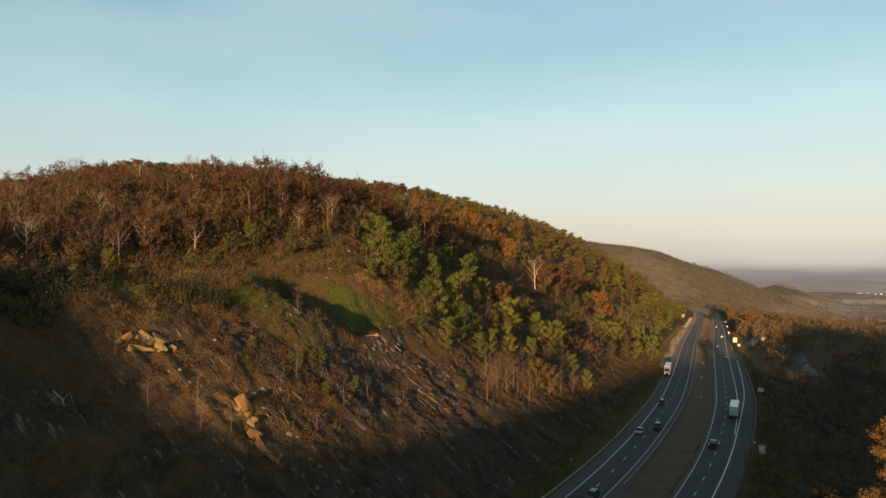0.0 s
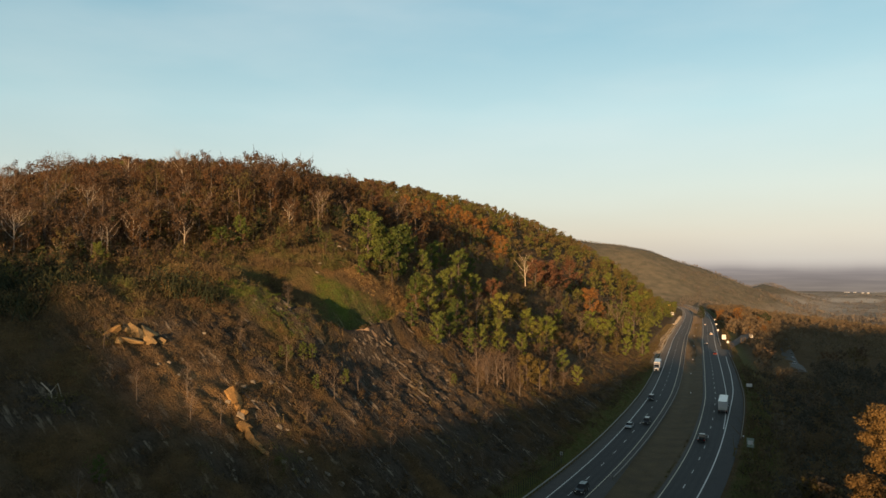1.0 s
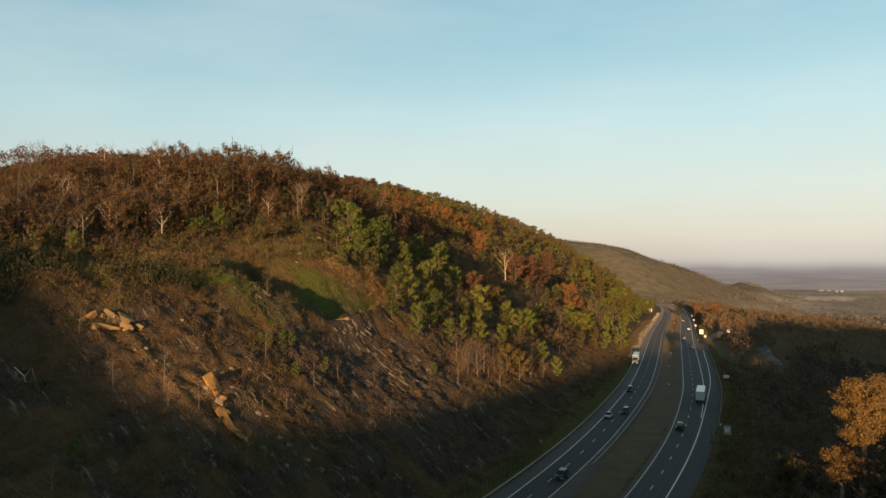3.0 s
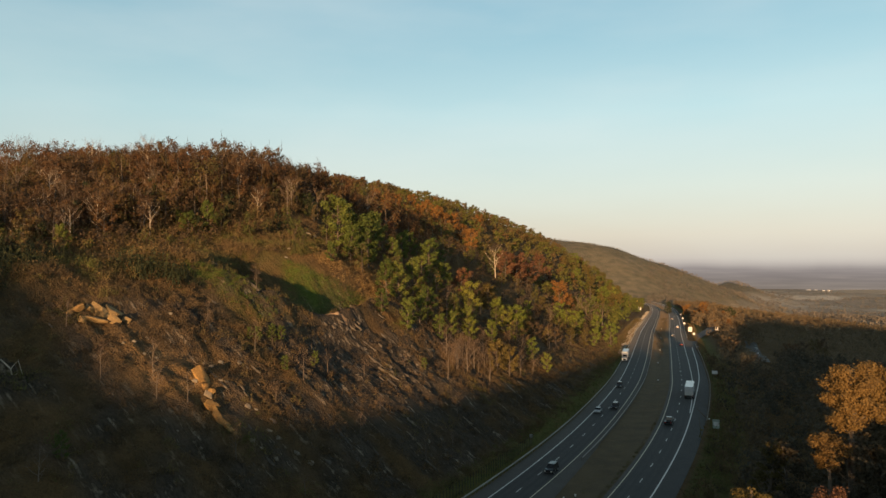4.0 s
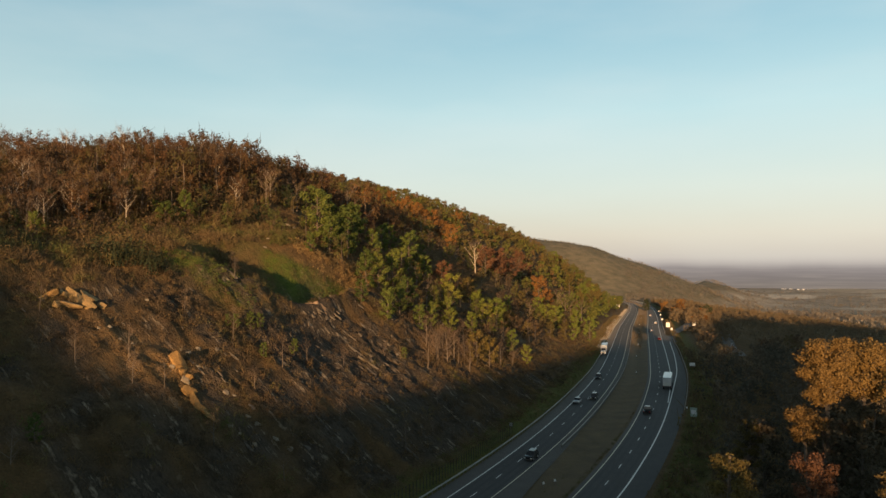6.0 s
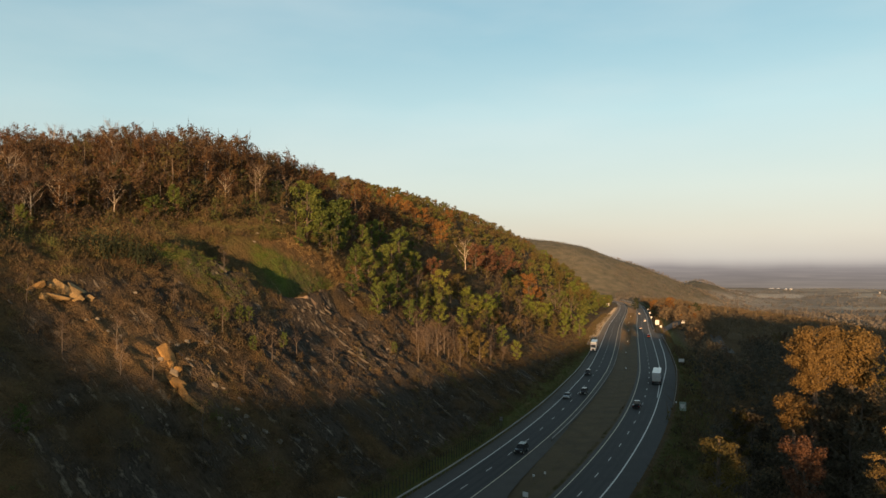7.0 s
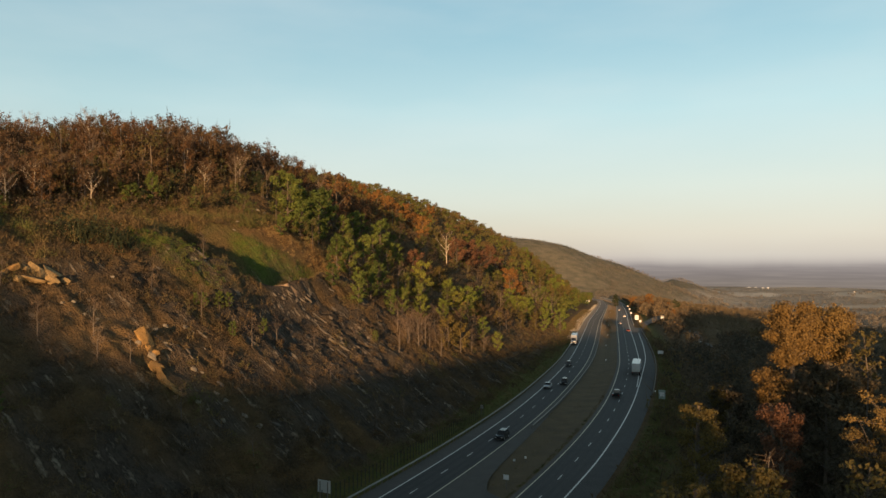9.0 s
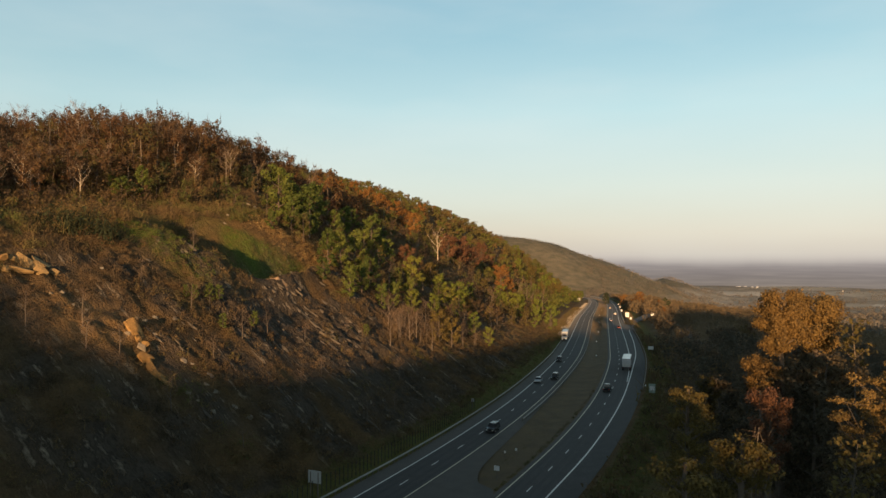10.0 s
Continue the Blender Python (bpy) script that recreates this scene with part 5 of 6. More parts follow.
# ---------------------------------------------------------------- rocks
def rock_shape(seed, size):
    """A broken boulder: a block split along a few flat planes, its edges left a little worn."""
    r = np.random.RandomState(seed)
    bm = bmesh.new()
    bmesh.ops.create_cube(bm, size=2.0)
    bmesh.ops.subdivide_edges(bm, edges=list(bm.edges), cuts=4, use_grid_fill=True)
    co = np.array([v.co for v in bm.verts])
    for n in r.normal(size=(11, 3)):
        n /= np.linalg.norm(n)
        over = co @ n - r.uniform(0.55, 1.05)
        co -= np.clip(over, 0, None)[:, None] * n
    co *= 1 + 0.05 * np.sin(co[:, :1] * 9 + seed) * np.cos(co[:, 1:2] * 8)
    for v, c in zip(bm.verts, co * np.array(size) * 0.58):
        v.co = c
    me = bpy.data.meshes.new("rock")
    bm.to_mesh(me)
    bm.free()
    return me


def rock(name, me, material, x, y, turn, label, group, scale=1.0, sink=0.2):
    data = me
    if not data.materials:
        data.materials.append(material)
    ob = tagged(new(name, data), label, "rock", group)
    ob.matrix_basis = Matrix.Translation((x, y, land_at(x, y) - sink)) @ turn @ Matrix.Diagonal((scale, scale, scale, 1))
    return ob


slabs = [rock_shape(410 + i, s) for i, s in enumerate([(6.0, 0.8, 1.0), (4.2, 1.0, 1.1), (2.4, 1.3, 1.0), (7.5, 0.7, 0.9)])]
rng = np.random.RandomState(8)
down = Matrix.Rotation(radians(-34), 4, "Z") @ Matrix.Rotation(radians(31), 4, "Y")


def lying(slant, lean=-0.55):
    """A slab faced to the camera, leaned with the slope, slanting down-right in view."""
    return Matrix.Rotation(radians(20), 4, "Z") @ Matrix.Rotation(slant, 4, "Y") @ Matrix.Rotation(lean, 4, "X")


# a cluster of pale boulders
for i, (x, y, slant, size) in enumerate([(-53.5, 129.5, 0.25, (2.9, 1.4, 2.1)), (-51.4, 131.4, 0.6, (4.2, 1.5, 1.5)), (-53.3, 126.6, 0.28, (4.0, 1.4, 1.1)), (-50.5, 128.3, 0.7, (2.1, 1.2, 1.3)), (-54.4, 124.8, 0.4, (1.1, 0.9, 0.9)), (-52.2, 130.2, 0.9, (1.9, 1.2, 1.2)), (-49.3, 130.2, 0.6, (1.2, 0.9, 0.8)), (-55.0, 128.6, 0.2, (1.4, 1.0, 0.9))]):
    rock("ochre_boulder", rock_shape(400 + i, size), M["pale_ochre"], x, y, lying(slant), "pale ochre boulder lying in a cluster on the slope", "ochre boulders", 1.0, -0.25)
for x, y, size in [(-56.2, 126.9, (2.6, 1.0, 1.5)), (-57.2, 125.6, (1.8, 0.9, 1.2))]:
    rock("russet_slab", rock_shape(409, size), M["ochre_rock"], x, y, lying(-0.6), "rusty brown slab beside the pale boulders", "ochre boulders", 1.0, -0.1)
# the broad ochre face, and the bright seam that tapers down the cut below it
for i, (x, y, slant, size) in enumerate([(-34.7, 126.0, 1.1, (4.4, 0.9, 2.2)), (-35.5, 127.1, 0.9, (2.4, 0.9, 1.4)), (-34.0, 125.4, 1.1, (2.4, 0.9, 1.3)), (-36.6, 128.6, 0.7, (1.9, 0.9, 1.2)), (-32.9, 124.2, 1.0, (1.4, 0.8, 1.2)),
                                         (-32.1, 122.3, 0.95, (2.9, 1.0, 2.0)), (-31.1, 121.7, 0.9, (3.0, 1.0, 1.9)), (-30.0, 121.4, 0.85, (2.6, 0.9, 1.5)), (-29.1, 121.0, 0.8, (2.1, 0.8, 1.1)), (-28.4, 120.7, 0.8, (1.5, 0.7, 0.8)), (-27.8, 120.4, 0.8, (0.9, 0.6, 0.5))]):
    rock("ochre_boulder", rock_shape(420 + i, size), M["ochre_rock"], x, y, lying(slant), "ochre rock face of a bright seam running down the cut", "ochre boulders", 0.84, -0.1)
# small pale stones strewn down the slope
for i, (x, y, size) in enumerate([(-47.3, 124.3, 0.8), (-43.9, 124.2, 0.5), (-34.7, 131.4, 0.95), (-33.8, 134.4, 1.05), (-36.2, 132, 0.6), (-42.5, 125.6, 0.6), (-45.1, 128.9, 0.7), (-46, 125.4, 0.6), (-44.1, 138.1, 0.6), (-33.1, 123.9, 1.3), (-27.3, 127.6, 0.95), (-25.2, 127.6, 0.7), (-23.2, 125, 0.9), (-21.4, 124.9, 1.2), (-18.3, 124.7, 1.2), (-21.3, 120.7, 0.9), (-32.4, 128.4, 0.8), (-35.8, 124.9, 0.8), (-25.3, 120.7, 0.8), (-23.6, 121.2, 0.7), (-26.1, 128.2, 0.6), (-35.4, 114.6, 0.45), (-31.6, 114, 0.45), (-16.2, 125.1, 1.0), (-30.4, 229, 1.3), (-31, 196, 0.9), (-31.2, 191.5, 0.8), (-31.5, 217, 1.1), (-28, 229, 1.2)]):
    rock("pale_stone", rock_shape(440 + i, (1.05 * size, 0.6 * size, 0.7 * size)), M["pale_rock"], x, y, lying(0.5 + 0.3 * math.sin(i * 2.1)), "small pale stone lying on the brown slope", "pale stones on the slope", 1.0, 0.1 * size)
for i, (x, y, s) in enumerate([(-6.7, 172, 0.9), (-8, 169, 0.8), (-15.4, 157.3, 0.8), (-20.7, 146.5, 0.9), (-17.6, 154.1, 0.7), (-30.4, 210, 0.8), (-31.9, 207, 0.9), (-27, 203, 0.7), (-29.5, 130.5, 0.45), (-26.5, 124, 0.4), (-13.5, 126.5, 0.6), (-12, 128, 0.5)]):
    rock("grey_boulder", slabs[i % 4], M["rock"], x, y, down @ Matrix.Rotation(0.5 * i, 4, "X"), "pale grey slab of rock jutting from the cut", "grey slabs on the cut", s)
# sheaves of thin slabs side by side, where the strata stand out of the slope
sheaf = np.random.RandomState(21)
for gx0, gy0, many in [(-17, 173, 5), (-7.6, 177.5, 4), (-16.2, 158.7, 3), (-20.3, 147.5, 3), (-2, 167.8, 7), (-6.3, 160.6, 4), (8.9, 187.4, 4), (12.2, 182, 5), (0.8, 183.3, 3), (-27.3, 136.2, 4), (-30.2, 137.1, 4), (-23.3, 132, 4), (-20.2, 139.1, 4), (-32, 129.1, 3), (-11.9, 179.4, 4), (-11.6, 156, 3)]:
    for n in range(many):
        x, y = gx0 + 0.75 * (n - many / 2) + sheaf.uniform(-0.4, 0.4), gy0 + 0.85 * (n - many / 2) + sheaf.uniform(-0.5, 0.5)
        rock("grey_boulder", slabs[sheaf.randint(4)], M["rock"], x, y, down @ Matrix.Rotation(sheaf.uniform(-0.12, 0.12), 4, "Z") @ Matrix.Rotation(sheaf.uniform(-0.5, 0.5), 4, "X"), "thin grey slab of schist in a sheaf of strata", "grey slabs on the cut", sheaf.uniform(0.3, 0.65), 0.42)
ledges = field_places(rng, 420, 140, 196, 14, 50, gap=1.9)
ledges = ledges[strata_at(ledges[:, 0], ledges[:, 1]) > rng.uniform(0.25, 0.9, len(ledges))]
for i, (x, y) in enumerate(np.concatenate([field_places(rng, 110, 116, 232, 9, 62, gap=3.4), ledges])):
    rock("grey_boulder", slabs[i % 4], M["rock"], x, y, down @ Matrix.Rotation(rng.uniform(-0.25, 0.25), 4, "Z") @ Matrix.Rotation(rng.uniform(0, 6), 4, "X"), "grey slab of schist slanting out of the cut", "grey slabs on the cut", rng.uniform(0.3, 0.75), 0.38)


# a bleached branch that lies on the shaded slope, a bush below it, and saplings beside the bright seam
branch = tagged(mesh_object("fallen_branch", *tubes([
    ([(-59.6, 109.6, land_at(-59.6, 109.6) + 0.25), (-58.6, 109.4, land_at(-58.6, 109.4) + 0.5), (-57.8, 109.0, land_at(-57.8, 109.0) + 0.45), (-57.2, 108.3, land_at(-57.2, 108.3) + 0.2), (-56.4, 108.2, land_at(-56.4, 108.2) + 0.35)], [0.09, 0.12, 0.12, 0.1, 0.05]),
    ([(-57.8, 109.0, land_at(-57.8, 109.0) + 0.45), (-57.0, 109.5, land_at(-57.0, 109.5) + 0.9), (-56.2, 109.4, land_at(-56.2, 109.4) + 0.8)], [0.08, 0.06, 0.03])], 6), M["pale_bark"], smooth_faces=True), "bleached crooked branch lying on the shaded slope", "branch")
green_tree.plant(-45.4, 98.2, 0.3)
pale_sapling.plant(-46.1, 93.5, 0.5)
pale_sapling.plant(-39.5, 117.1, 0.5)
pale_sapling.plant(-41.7, 121.9, 0.6)

# ---------------------------------------------------------------- far country
FAR = 3380.0


def far_backdrop():
    """Glowing backdrop of the far valley and last hills: level streaks of woods and fields, haze painted in, fading
    into the sky.
    """
    az = np.radians(np.linspace(-30, 75, 90))
    heights = [-118, -60, 0, 30, 80]
    v = [np.stack([FAR * np.sin(az), FAR * np.cos(az), np.full(90, h)], -1) for h in heights]
    i = np.arange(89)
    f = np.concatenate([np.stack([i + 90 * n, i + 90 * n + 1, i + 90 * n + 91, i + 90 * n + 90], -1) for n in range(4)])
    m, n, l, p = nodes_of("far_haze")
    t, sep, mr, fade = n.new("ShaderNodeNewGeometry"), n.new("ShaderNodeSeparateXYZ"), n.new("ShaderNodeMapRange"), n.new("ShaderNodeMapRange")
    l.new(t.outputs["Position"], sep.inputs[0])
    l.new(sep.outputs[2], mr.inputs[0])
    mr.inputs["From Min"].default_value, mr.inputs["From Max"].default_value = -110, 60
    # haze painted as an emitted tone that pales with height
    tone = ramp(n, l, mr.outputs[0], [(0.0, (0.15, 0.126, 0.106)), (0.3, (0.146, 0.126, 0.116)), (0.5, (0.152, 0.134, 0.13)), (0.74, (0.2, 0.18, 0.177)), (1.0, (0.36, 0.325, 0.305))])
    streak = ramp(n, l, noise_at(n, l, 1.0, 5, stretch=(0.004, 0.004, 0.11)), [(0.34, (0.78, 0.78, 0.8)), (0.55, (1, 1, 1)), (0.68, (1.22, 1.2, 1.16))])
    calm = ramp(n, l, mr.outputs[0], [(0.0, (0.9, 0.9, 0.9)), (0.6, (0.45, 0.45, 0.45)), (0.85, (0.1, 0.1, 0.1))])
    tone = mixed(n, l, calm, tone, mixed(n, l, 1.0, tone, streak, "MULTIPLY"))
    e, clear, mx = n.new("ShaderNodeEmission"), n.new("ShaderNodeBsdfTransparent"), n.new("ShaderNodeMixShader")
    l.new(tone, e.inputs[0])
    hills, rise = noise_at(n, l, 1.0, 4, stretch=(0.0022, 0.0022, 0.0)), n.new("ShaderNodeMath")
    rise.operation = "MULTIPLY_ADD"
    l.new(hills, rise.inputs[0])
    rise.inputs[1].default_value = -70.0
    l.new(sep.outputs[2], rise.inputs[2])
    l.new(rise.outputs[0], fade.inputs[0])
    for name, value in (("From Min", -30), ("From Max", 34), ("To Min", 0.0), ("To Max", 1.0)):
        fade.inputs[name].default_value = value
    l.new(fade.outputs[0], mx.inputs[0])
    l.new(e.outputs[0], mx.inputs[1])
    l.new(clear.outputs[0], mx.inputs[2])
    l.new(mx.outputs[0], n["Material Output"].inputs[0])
    tagged(mesh_object("backdrop", np.concatenate(v), f, m), "glowing backdrop of blue-grey hills, haze painted in", "hills", kind="structure")


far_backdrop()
M["far_white"] = surface("white_farm_walls", (0.3, 0.31, 0.33), (0.4, 0.41, 0.43), 0.3, 0.7)
M["far_roof"] = surface("pale_metal_roof", (0.5, 0.52, 0.55), (0.62, 0.64, 0.67), 0.3, 0.5)


def farm_building(x, y, length, width, height, turn):
    ob = thing("farm_building", "small white building far off in the valley", "building", "valley buildings", m=Matrix.Translation((x, y, land_at(x, y))) @ Matrix.Rotation(turn, 4, "Z"))
    part("wall", box((length, width, height + 4), (0, 0, height / 2 - 2)), M["far_white"], ob)
    bm = bmesh.new()
    pts = [bm.verts.new((sx * (length / 2 + 0.5), sy * (width / 2 + 0.5) if sy else 0, height + (0 if sy else width * 0.35))) for sx in (-1, 1) for sy in (-1, 0, 1)]
    for face in ((0, 1, 4, 3), (1, 2, 5, 4), (0, 2, 1), (3, 4, 5), (0, 3, 5, 2)):
        bm.faces.new([pts[i] for i in face])
    part("roof", bm, M["far_roof"], ob)


# the last two, long and low, stand in for a pale streak of water
for px, d, l, w, h, t in [(0.527, 3330, 22, 8, 3, 0.3), (0.535, 3335, 12, 6, 3, 0.2), (0.5435, 3180, 8, 6, 3, 0.4), (0.549, 3190, 8, 6, 3, 0.1), (0.592, 3320, 6, 5, 3, 0.5), (0.645, 3050, 5, 5, 3, 0.9), (0.40, 3340, 30, 7, 2, 0.1), (0.41, 3340, 24, 7, 2, 0.1)]:
    farm_building(d * math.sin(px), d * math.cos(px), l, w, h, t)


# ---------------------------------------------------------------- rails, fence, signs
def rail_profile(name, p, y0, y1, parent, height=0.72, step=4.0):
    ys = np.linspace(y0, y1, int((y1 - y0) / step) + 1)
    prof = [(0.0, -0.16), (0.06, -0.1), (0.02, 0.0), (0.06, 0.1), (0.0, 0.16), (-0.05, 0.16), (-0.05, -0.16)]
    k = square(ys)
    v = np.concatenate([np.stack([axis_x(ys) + (p + a) * k, ys, road_z(ys) + height + b], -1) for a, b in prof])
    n, i = len(ys), np.arange(len(ys) - 1)
    f = np.concatenate([np.stack([i + n * j, i + n * j + 1, i + n * ((j + 1) % 7) + 1, i + n * ((j + 1) % 7)], -1) for j in range(7)])
    return mesh_object(name, v, f, M["steel"], parent)


def shared_box(name, size, material, lift):
    bm = box(size, (0, 0, lift), bevel=0.01)
    me = bpy.data.meshes.new(name)
    bm.to_mesh(me)
    bm.free()
    me.materials.append(material)
    return me


rail_post = shared_box("post", (0.13, 0.16, 1.1), M["post"], 0.3)


def guardrail(p, y0, y1, label, gap=1.9, near=400):
    """A steel beam on posts: each post of the near stretch is a part, the far ones are joined."""
    ob = thing("guardrail", label, "guardrail")
    rail_profile("beam", p, y0, y1, ob)
    far, y = [], y0
    while y < y1:
        x, yy, z = on_road(y, p - 0.14)
        if y < near:
            post = new("post", rail_post)
            post.parent = ob
            post.matrix_basis = Matrix.Translation((x, yy, z)) @ Matrix.Rotation(-heading(y), 4, "Z")
        else:
            far.append((x, yy, z))
        y += gap * math.cos(heading(y))
    # far posts are paler and wider, so the rail reads as a sunlit band
    if far:
        far = np.array(far)
        corner = np.array([(sx * 0.1, sy * 0.08, sz) for sz in (-0.25, 0.85) for sx, sy in ((-1, -1), (1, -1), (1, 1), (-1, 1))])
        v = (far[:, None] + corner[None]).reshape(-1, 3)
        f = np.array([(0, 1, 5, 4), (1, 2, 6, 5), (2, 3, 7, 6), (3, 0, 4, 7), (4, 5, 6, 7)])
        posts = mesh_object("far_posts", v, (np.arange(len(far))[:, None, None] * 8 + f[None]).reshape(-1, 4), M["steel"], ob)
        tagged(posts, kind="stuff")
    return ob


guardrail(-6.6, 60, 1500, "galvanised steel guardrail at the foot of the rock cut")
guardrail(28.0, 192, 388, "galvanised steel guardrail above the valley side")
guardrail(5.5, 158, 1300, "galvanised steel guardrail along the grassy median")
guardrail(25.3, 430, 1640, "sunlit steel guardrail along the far bend")

M["dark_post"] = surface("dark_fence_post", (0.02, 0.018, 0.016), (0.05, 0.045, 0.04), 4.0, 0.85)
fence_post = shared_box("post", (0.09, 0.09, 2.9), M["dark_post"], 1.25)
fence = thing("rockfall_fence", "tall wire rockfall fence on thin dark posts behind the guardrail", "fence")
y = 92.0
ends = []
while y < 172:
    x, yy, z = on_road(y, -8.6)
    post = new("post", fence_post)
    post.parent = fence
    post.matrix_basis = Matrix.Translation((x, yy, land_at(x, yy))) @ Matrix.Rotation(-heading(y), 4, "Z")
    ends.append((x, yy, land_at(x, yy)))
    y += 1.25 * math.cos(heading(y))
for lift in (0.6, 1.6, 2.6):
    mesh_object("wire", *tubes([(np.array(ends) + (0, 0, lift), np.full(len(ends), 0.006))], 4), M["dark_post"], fence)

M["sign_white"] = surface("white_sign_face", (0.52, 0.53, 0.54), (0.62, 0.63, 0.64), 2.0, 0.5)
M["sign_back"] = surface("grey_aluminium_sign_back", (0.36, 0.37, 0.37), (0.5, 0.51, 0.5), 2.0, 0.5, 0.3)
M["sign_green"] = surface("green_sign_face", (0.22, 0.29, 0.25), (0.3, 0.36, 0.32), 2.0, 0.5)
M["sign_yellow"] = surface("yellow_sign_face", (0.7, 0.5, 0.05), (0.8, 0.6, 0.08), 2.0, 0.5)
M["ink"] = surface("dark_lettering", (0.03, 0.03, 0.03), (0.05, 0.05, 0.05), 4.0, 0.6)


def road_sign(name, label, x, y, z, width, height, lift, face, back, posts=2, bars=0, bar_face="ink", turn=0.0, toward=True):
    """A panel on posts; its face looks back along the road (toward) or away."""
    r = -heading(y) + turn + (0 if toward else math.pi)
    ob = thing(name, label, "sign", m=Matrix.Translation((x, y, z)) @ Matrix.Rotation(r, 4, "Z"))
    part("panel", box((width, 0.03, height), (0, -0.04, lift + height / 2), bevel=0.008), M[face], ob)
    part("panel_back", box((width - 0.02, 0.02, height - 0.02), (0, -0.012, lift + height / 2)), M[back], ob)
    for i in range(posts):
        px = 0 if posts == 1 else (i - 0.5) * width * 0.6
        part("post", box((0.1, 0.1, lift + height * 0.9 + 0.4), (px, 0.05, (lift + height * 0.9 - 0.4) / 2)), M["post"], ob)
    for i in range(bars):
        part("lettering_bar", box((width * (0.7 - 0.15 * (i % 2)), 0.012, height * 0.45 / bars), (0, -0.06, lift + height * (0.2 + 0.62 * (i + 0.5) / bars))), M[bar_face], ob)
    return ob


def beside(y, p):
    x, yy, z = on_road(y, p)
    return x, yy, land_at(x, yy)


road_sign("road_sign", "grey back of a road sign on two posts behind the guardrail", -4.7, 111.5, land_at(-4.7, 111.5), 2.3, 1.9, 2.2, "sign_white", "sign_back", 2, toward=False)
road_sign("marker_sign", "small dark marker on a thin post behind the guardrail", 30.4, 171.5, land_at(30.4, 171.5), 0.6, 0.8, 1.6, "sign_back", "sign_back", 1, toward=False)
road_sign("median_sign", "small white sign on a single post in the median", 24.8, 117.5, land_at(24.8, 117.5), 0.95, 0.8, 2.2, "sign_white", "sign_back", 1)
road_sign("guide_sign", "pale grey-green guide sign beyond the guardrail", 78.6, 177.5, land_at(78.6, 177.5), 1.7, 2.3, 2.2, "sign_green", "sign_back", 2, bars=1, bar_face="sign_white")
road_sign("road_sign", "small pale road sign beyond the guardrail", 116.5, 263.5, land_at(116.5, 263.5), 2.0, 1.2, 2.2, "sign_white", "sign_back", 2)
road_sign("road_sign", "sunlit white sign at the foot of the far slope", 257.5, 772, land_at(257.5, 772), 4.2, 2.6, 4.0, "sign_white", "sign_back", 2, bars=2)
road_sign("warning_sign", "sunlit yellow warning sign by the far bend", 345, 1045, land_at(345, 1045), 3.0, 3.0, 5.0, "sign_yellow", "sign_back", 1)
road_sign("road_sign", "white sign beside the slip road", 176.5, 428, land_at(176.5, 428), 1.2, 1.3, 2.2, "sign_white", "sign_back", 1)
road_sign("warning_sign", "small white marker where the slip road leaves", 213, 478, land_at(213, 478), 2.0, 2.0, 5.5, "sign_white", "sign_back", 1)
for y, p in ((530, 25.5), (610, 25.8), (700, 26.0)):
    road_sign("road_sign", "small sunlit sign along the far carriageway", *beside(y, p), 1.2, 1.3, 1.8, "sign_white", "sign_back", 1)

M["reflector"] = surface("white_delineator", (0.75, 0.75, 0.74), (0.85, 0.85, 0.84), 3.0, 0.5)


def delineator(x, y):
    ob = thing("delineator", "slim white delineator post at the road's edge", "road post", "delineator posts", m=Matrix.Translation((x, y, land_at(x, y) if x else 0)))
    part("stake", box((0.1, 0.06, 1.3), (0, 0, 0.55), bevel=0.01), M["post"], ob)
    part("reflector", box((0.34, 0.08, 0.42), (0, -0.03, 1.25), bevel=0.02), M["reflector"], ob)


for y, p in ((132, 9.6), (133.5, 11.0), (192, 28.6), (309, 9.0), (260, 10.2), (360, 9.5), (430, 9.8), (500, 9.5), (590, 9.7)):
    x, yy, z = on_road(y, p)
    delineator(x, yy)

# slip road and the lower road among the trees
slip = [(axis_x(y) + 26.5 * square(y), y, float(road_z(y))) for y in (375.0, 400.0)] + [(float(axis_x(430) + 29 * square(430)), 430.0, -3.5), (203, 474, -4.6), (228, 520, -6.0), (262, 590, -9.0)]
path_strip("slip_road", slip, 6.5, M["asphalt"], "asphalt slip road leaving the carriageway", 0.05)
lower = [(d * math.sin(radians(26.9 - 0.004 * (d - 440))), d * math.cos(radians(26.9 - 0.004 * (d - 440)))) for d in (420, 470, 520, 570, 620, 680)]
path_strip("lower_road", [(x, y, land_at(x, y)) for x, y in lower], 10, M["shoulder"], "narrow grey road among the trees below", 0.5)

# ---------------------------------------------------------------- vehicles
M["glass"] = surface("dark_car_glass", (0.01, 0.012, 0.014), (0.02, 0.022, 0.025), 2.0, 0.08, 0.0, 0.0)
M["tyre"] = surface("black_rubber", (0.015, 0.015, 0.015), (0.03, 0.03, 0.03), 6.0, 0.9)
M["rim"] = surface("alloy_rim", (0.4, 0.4, 0.41), (0.55, 0.55, 0.56), 4.0, 0.35, 0.8, 0.0)
M["lamp"] = surface("clear_lamp_glass", (0.7, 0.7, 0.66), (0.85, 0.85, 0.8), 3.0, 0.2, 0.0, 0.0)
M["tail"] = surface("red_lamp_glass", (0.3, 0.015, 0.01), (0.42, 0.02, 0.015), 3.0, 0.25, 0.0, 0.0)
M["black_trim"] = surface("black_trim", (0.02, 0.02, 0.02), (0.04, 0.04, 0.04), 3.0, 0.6)
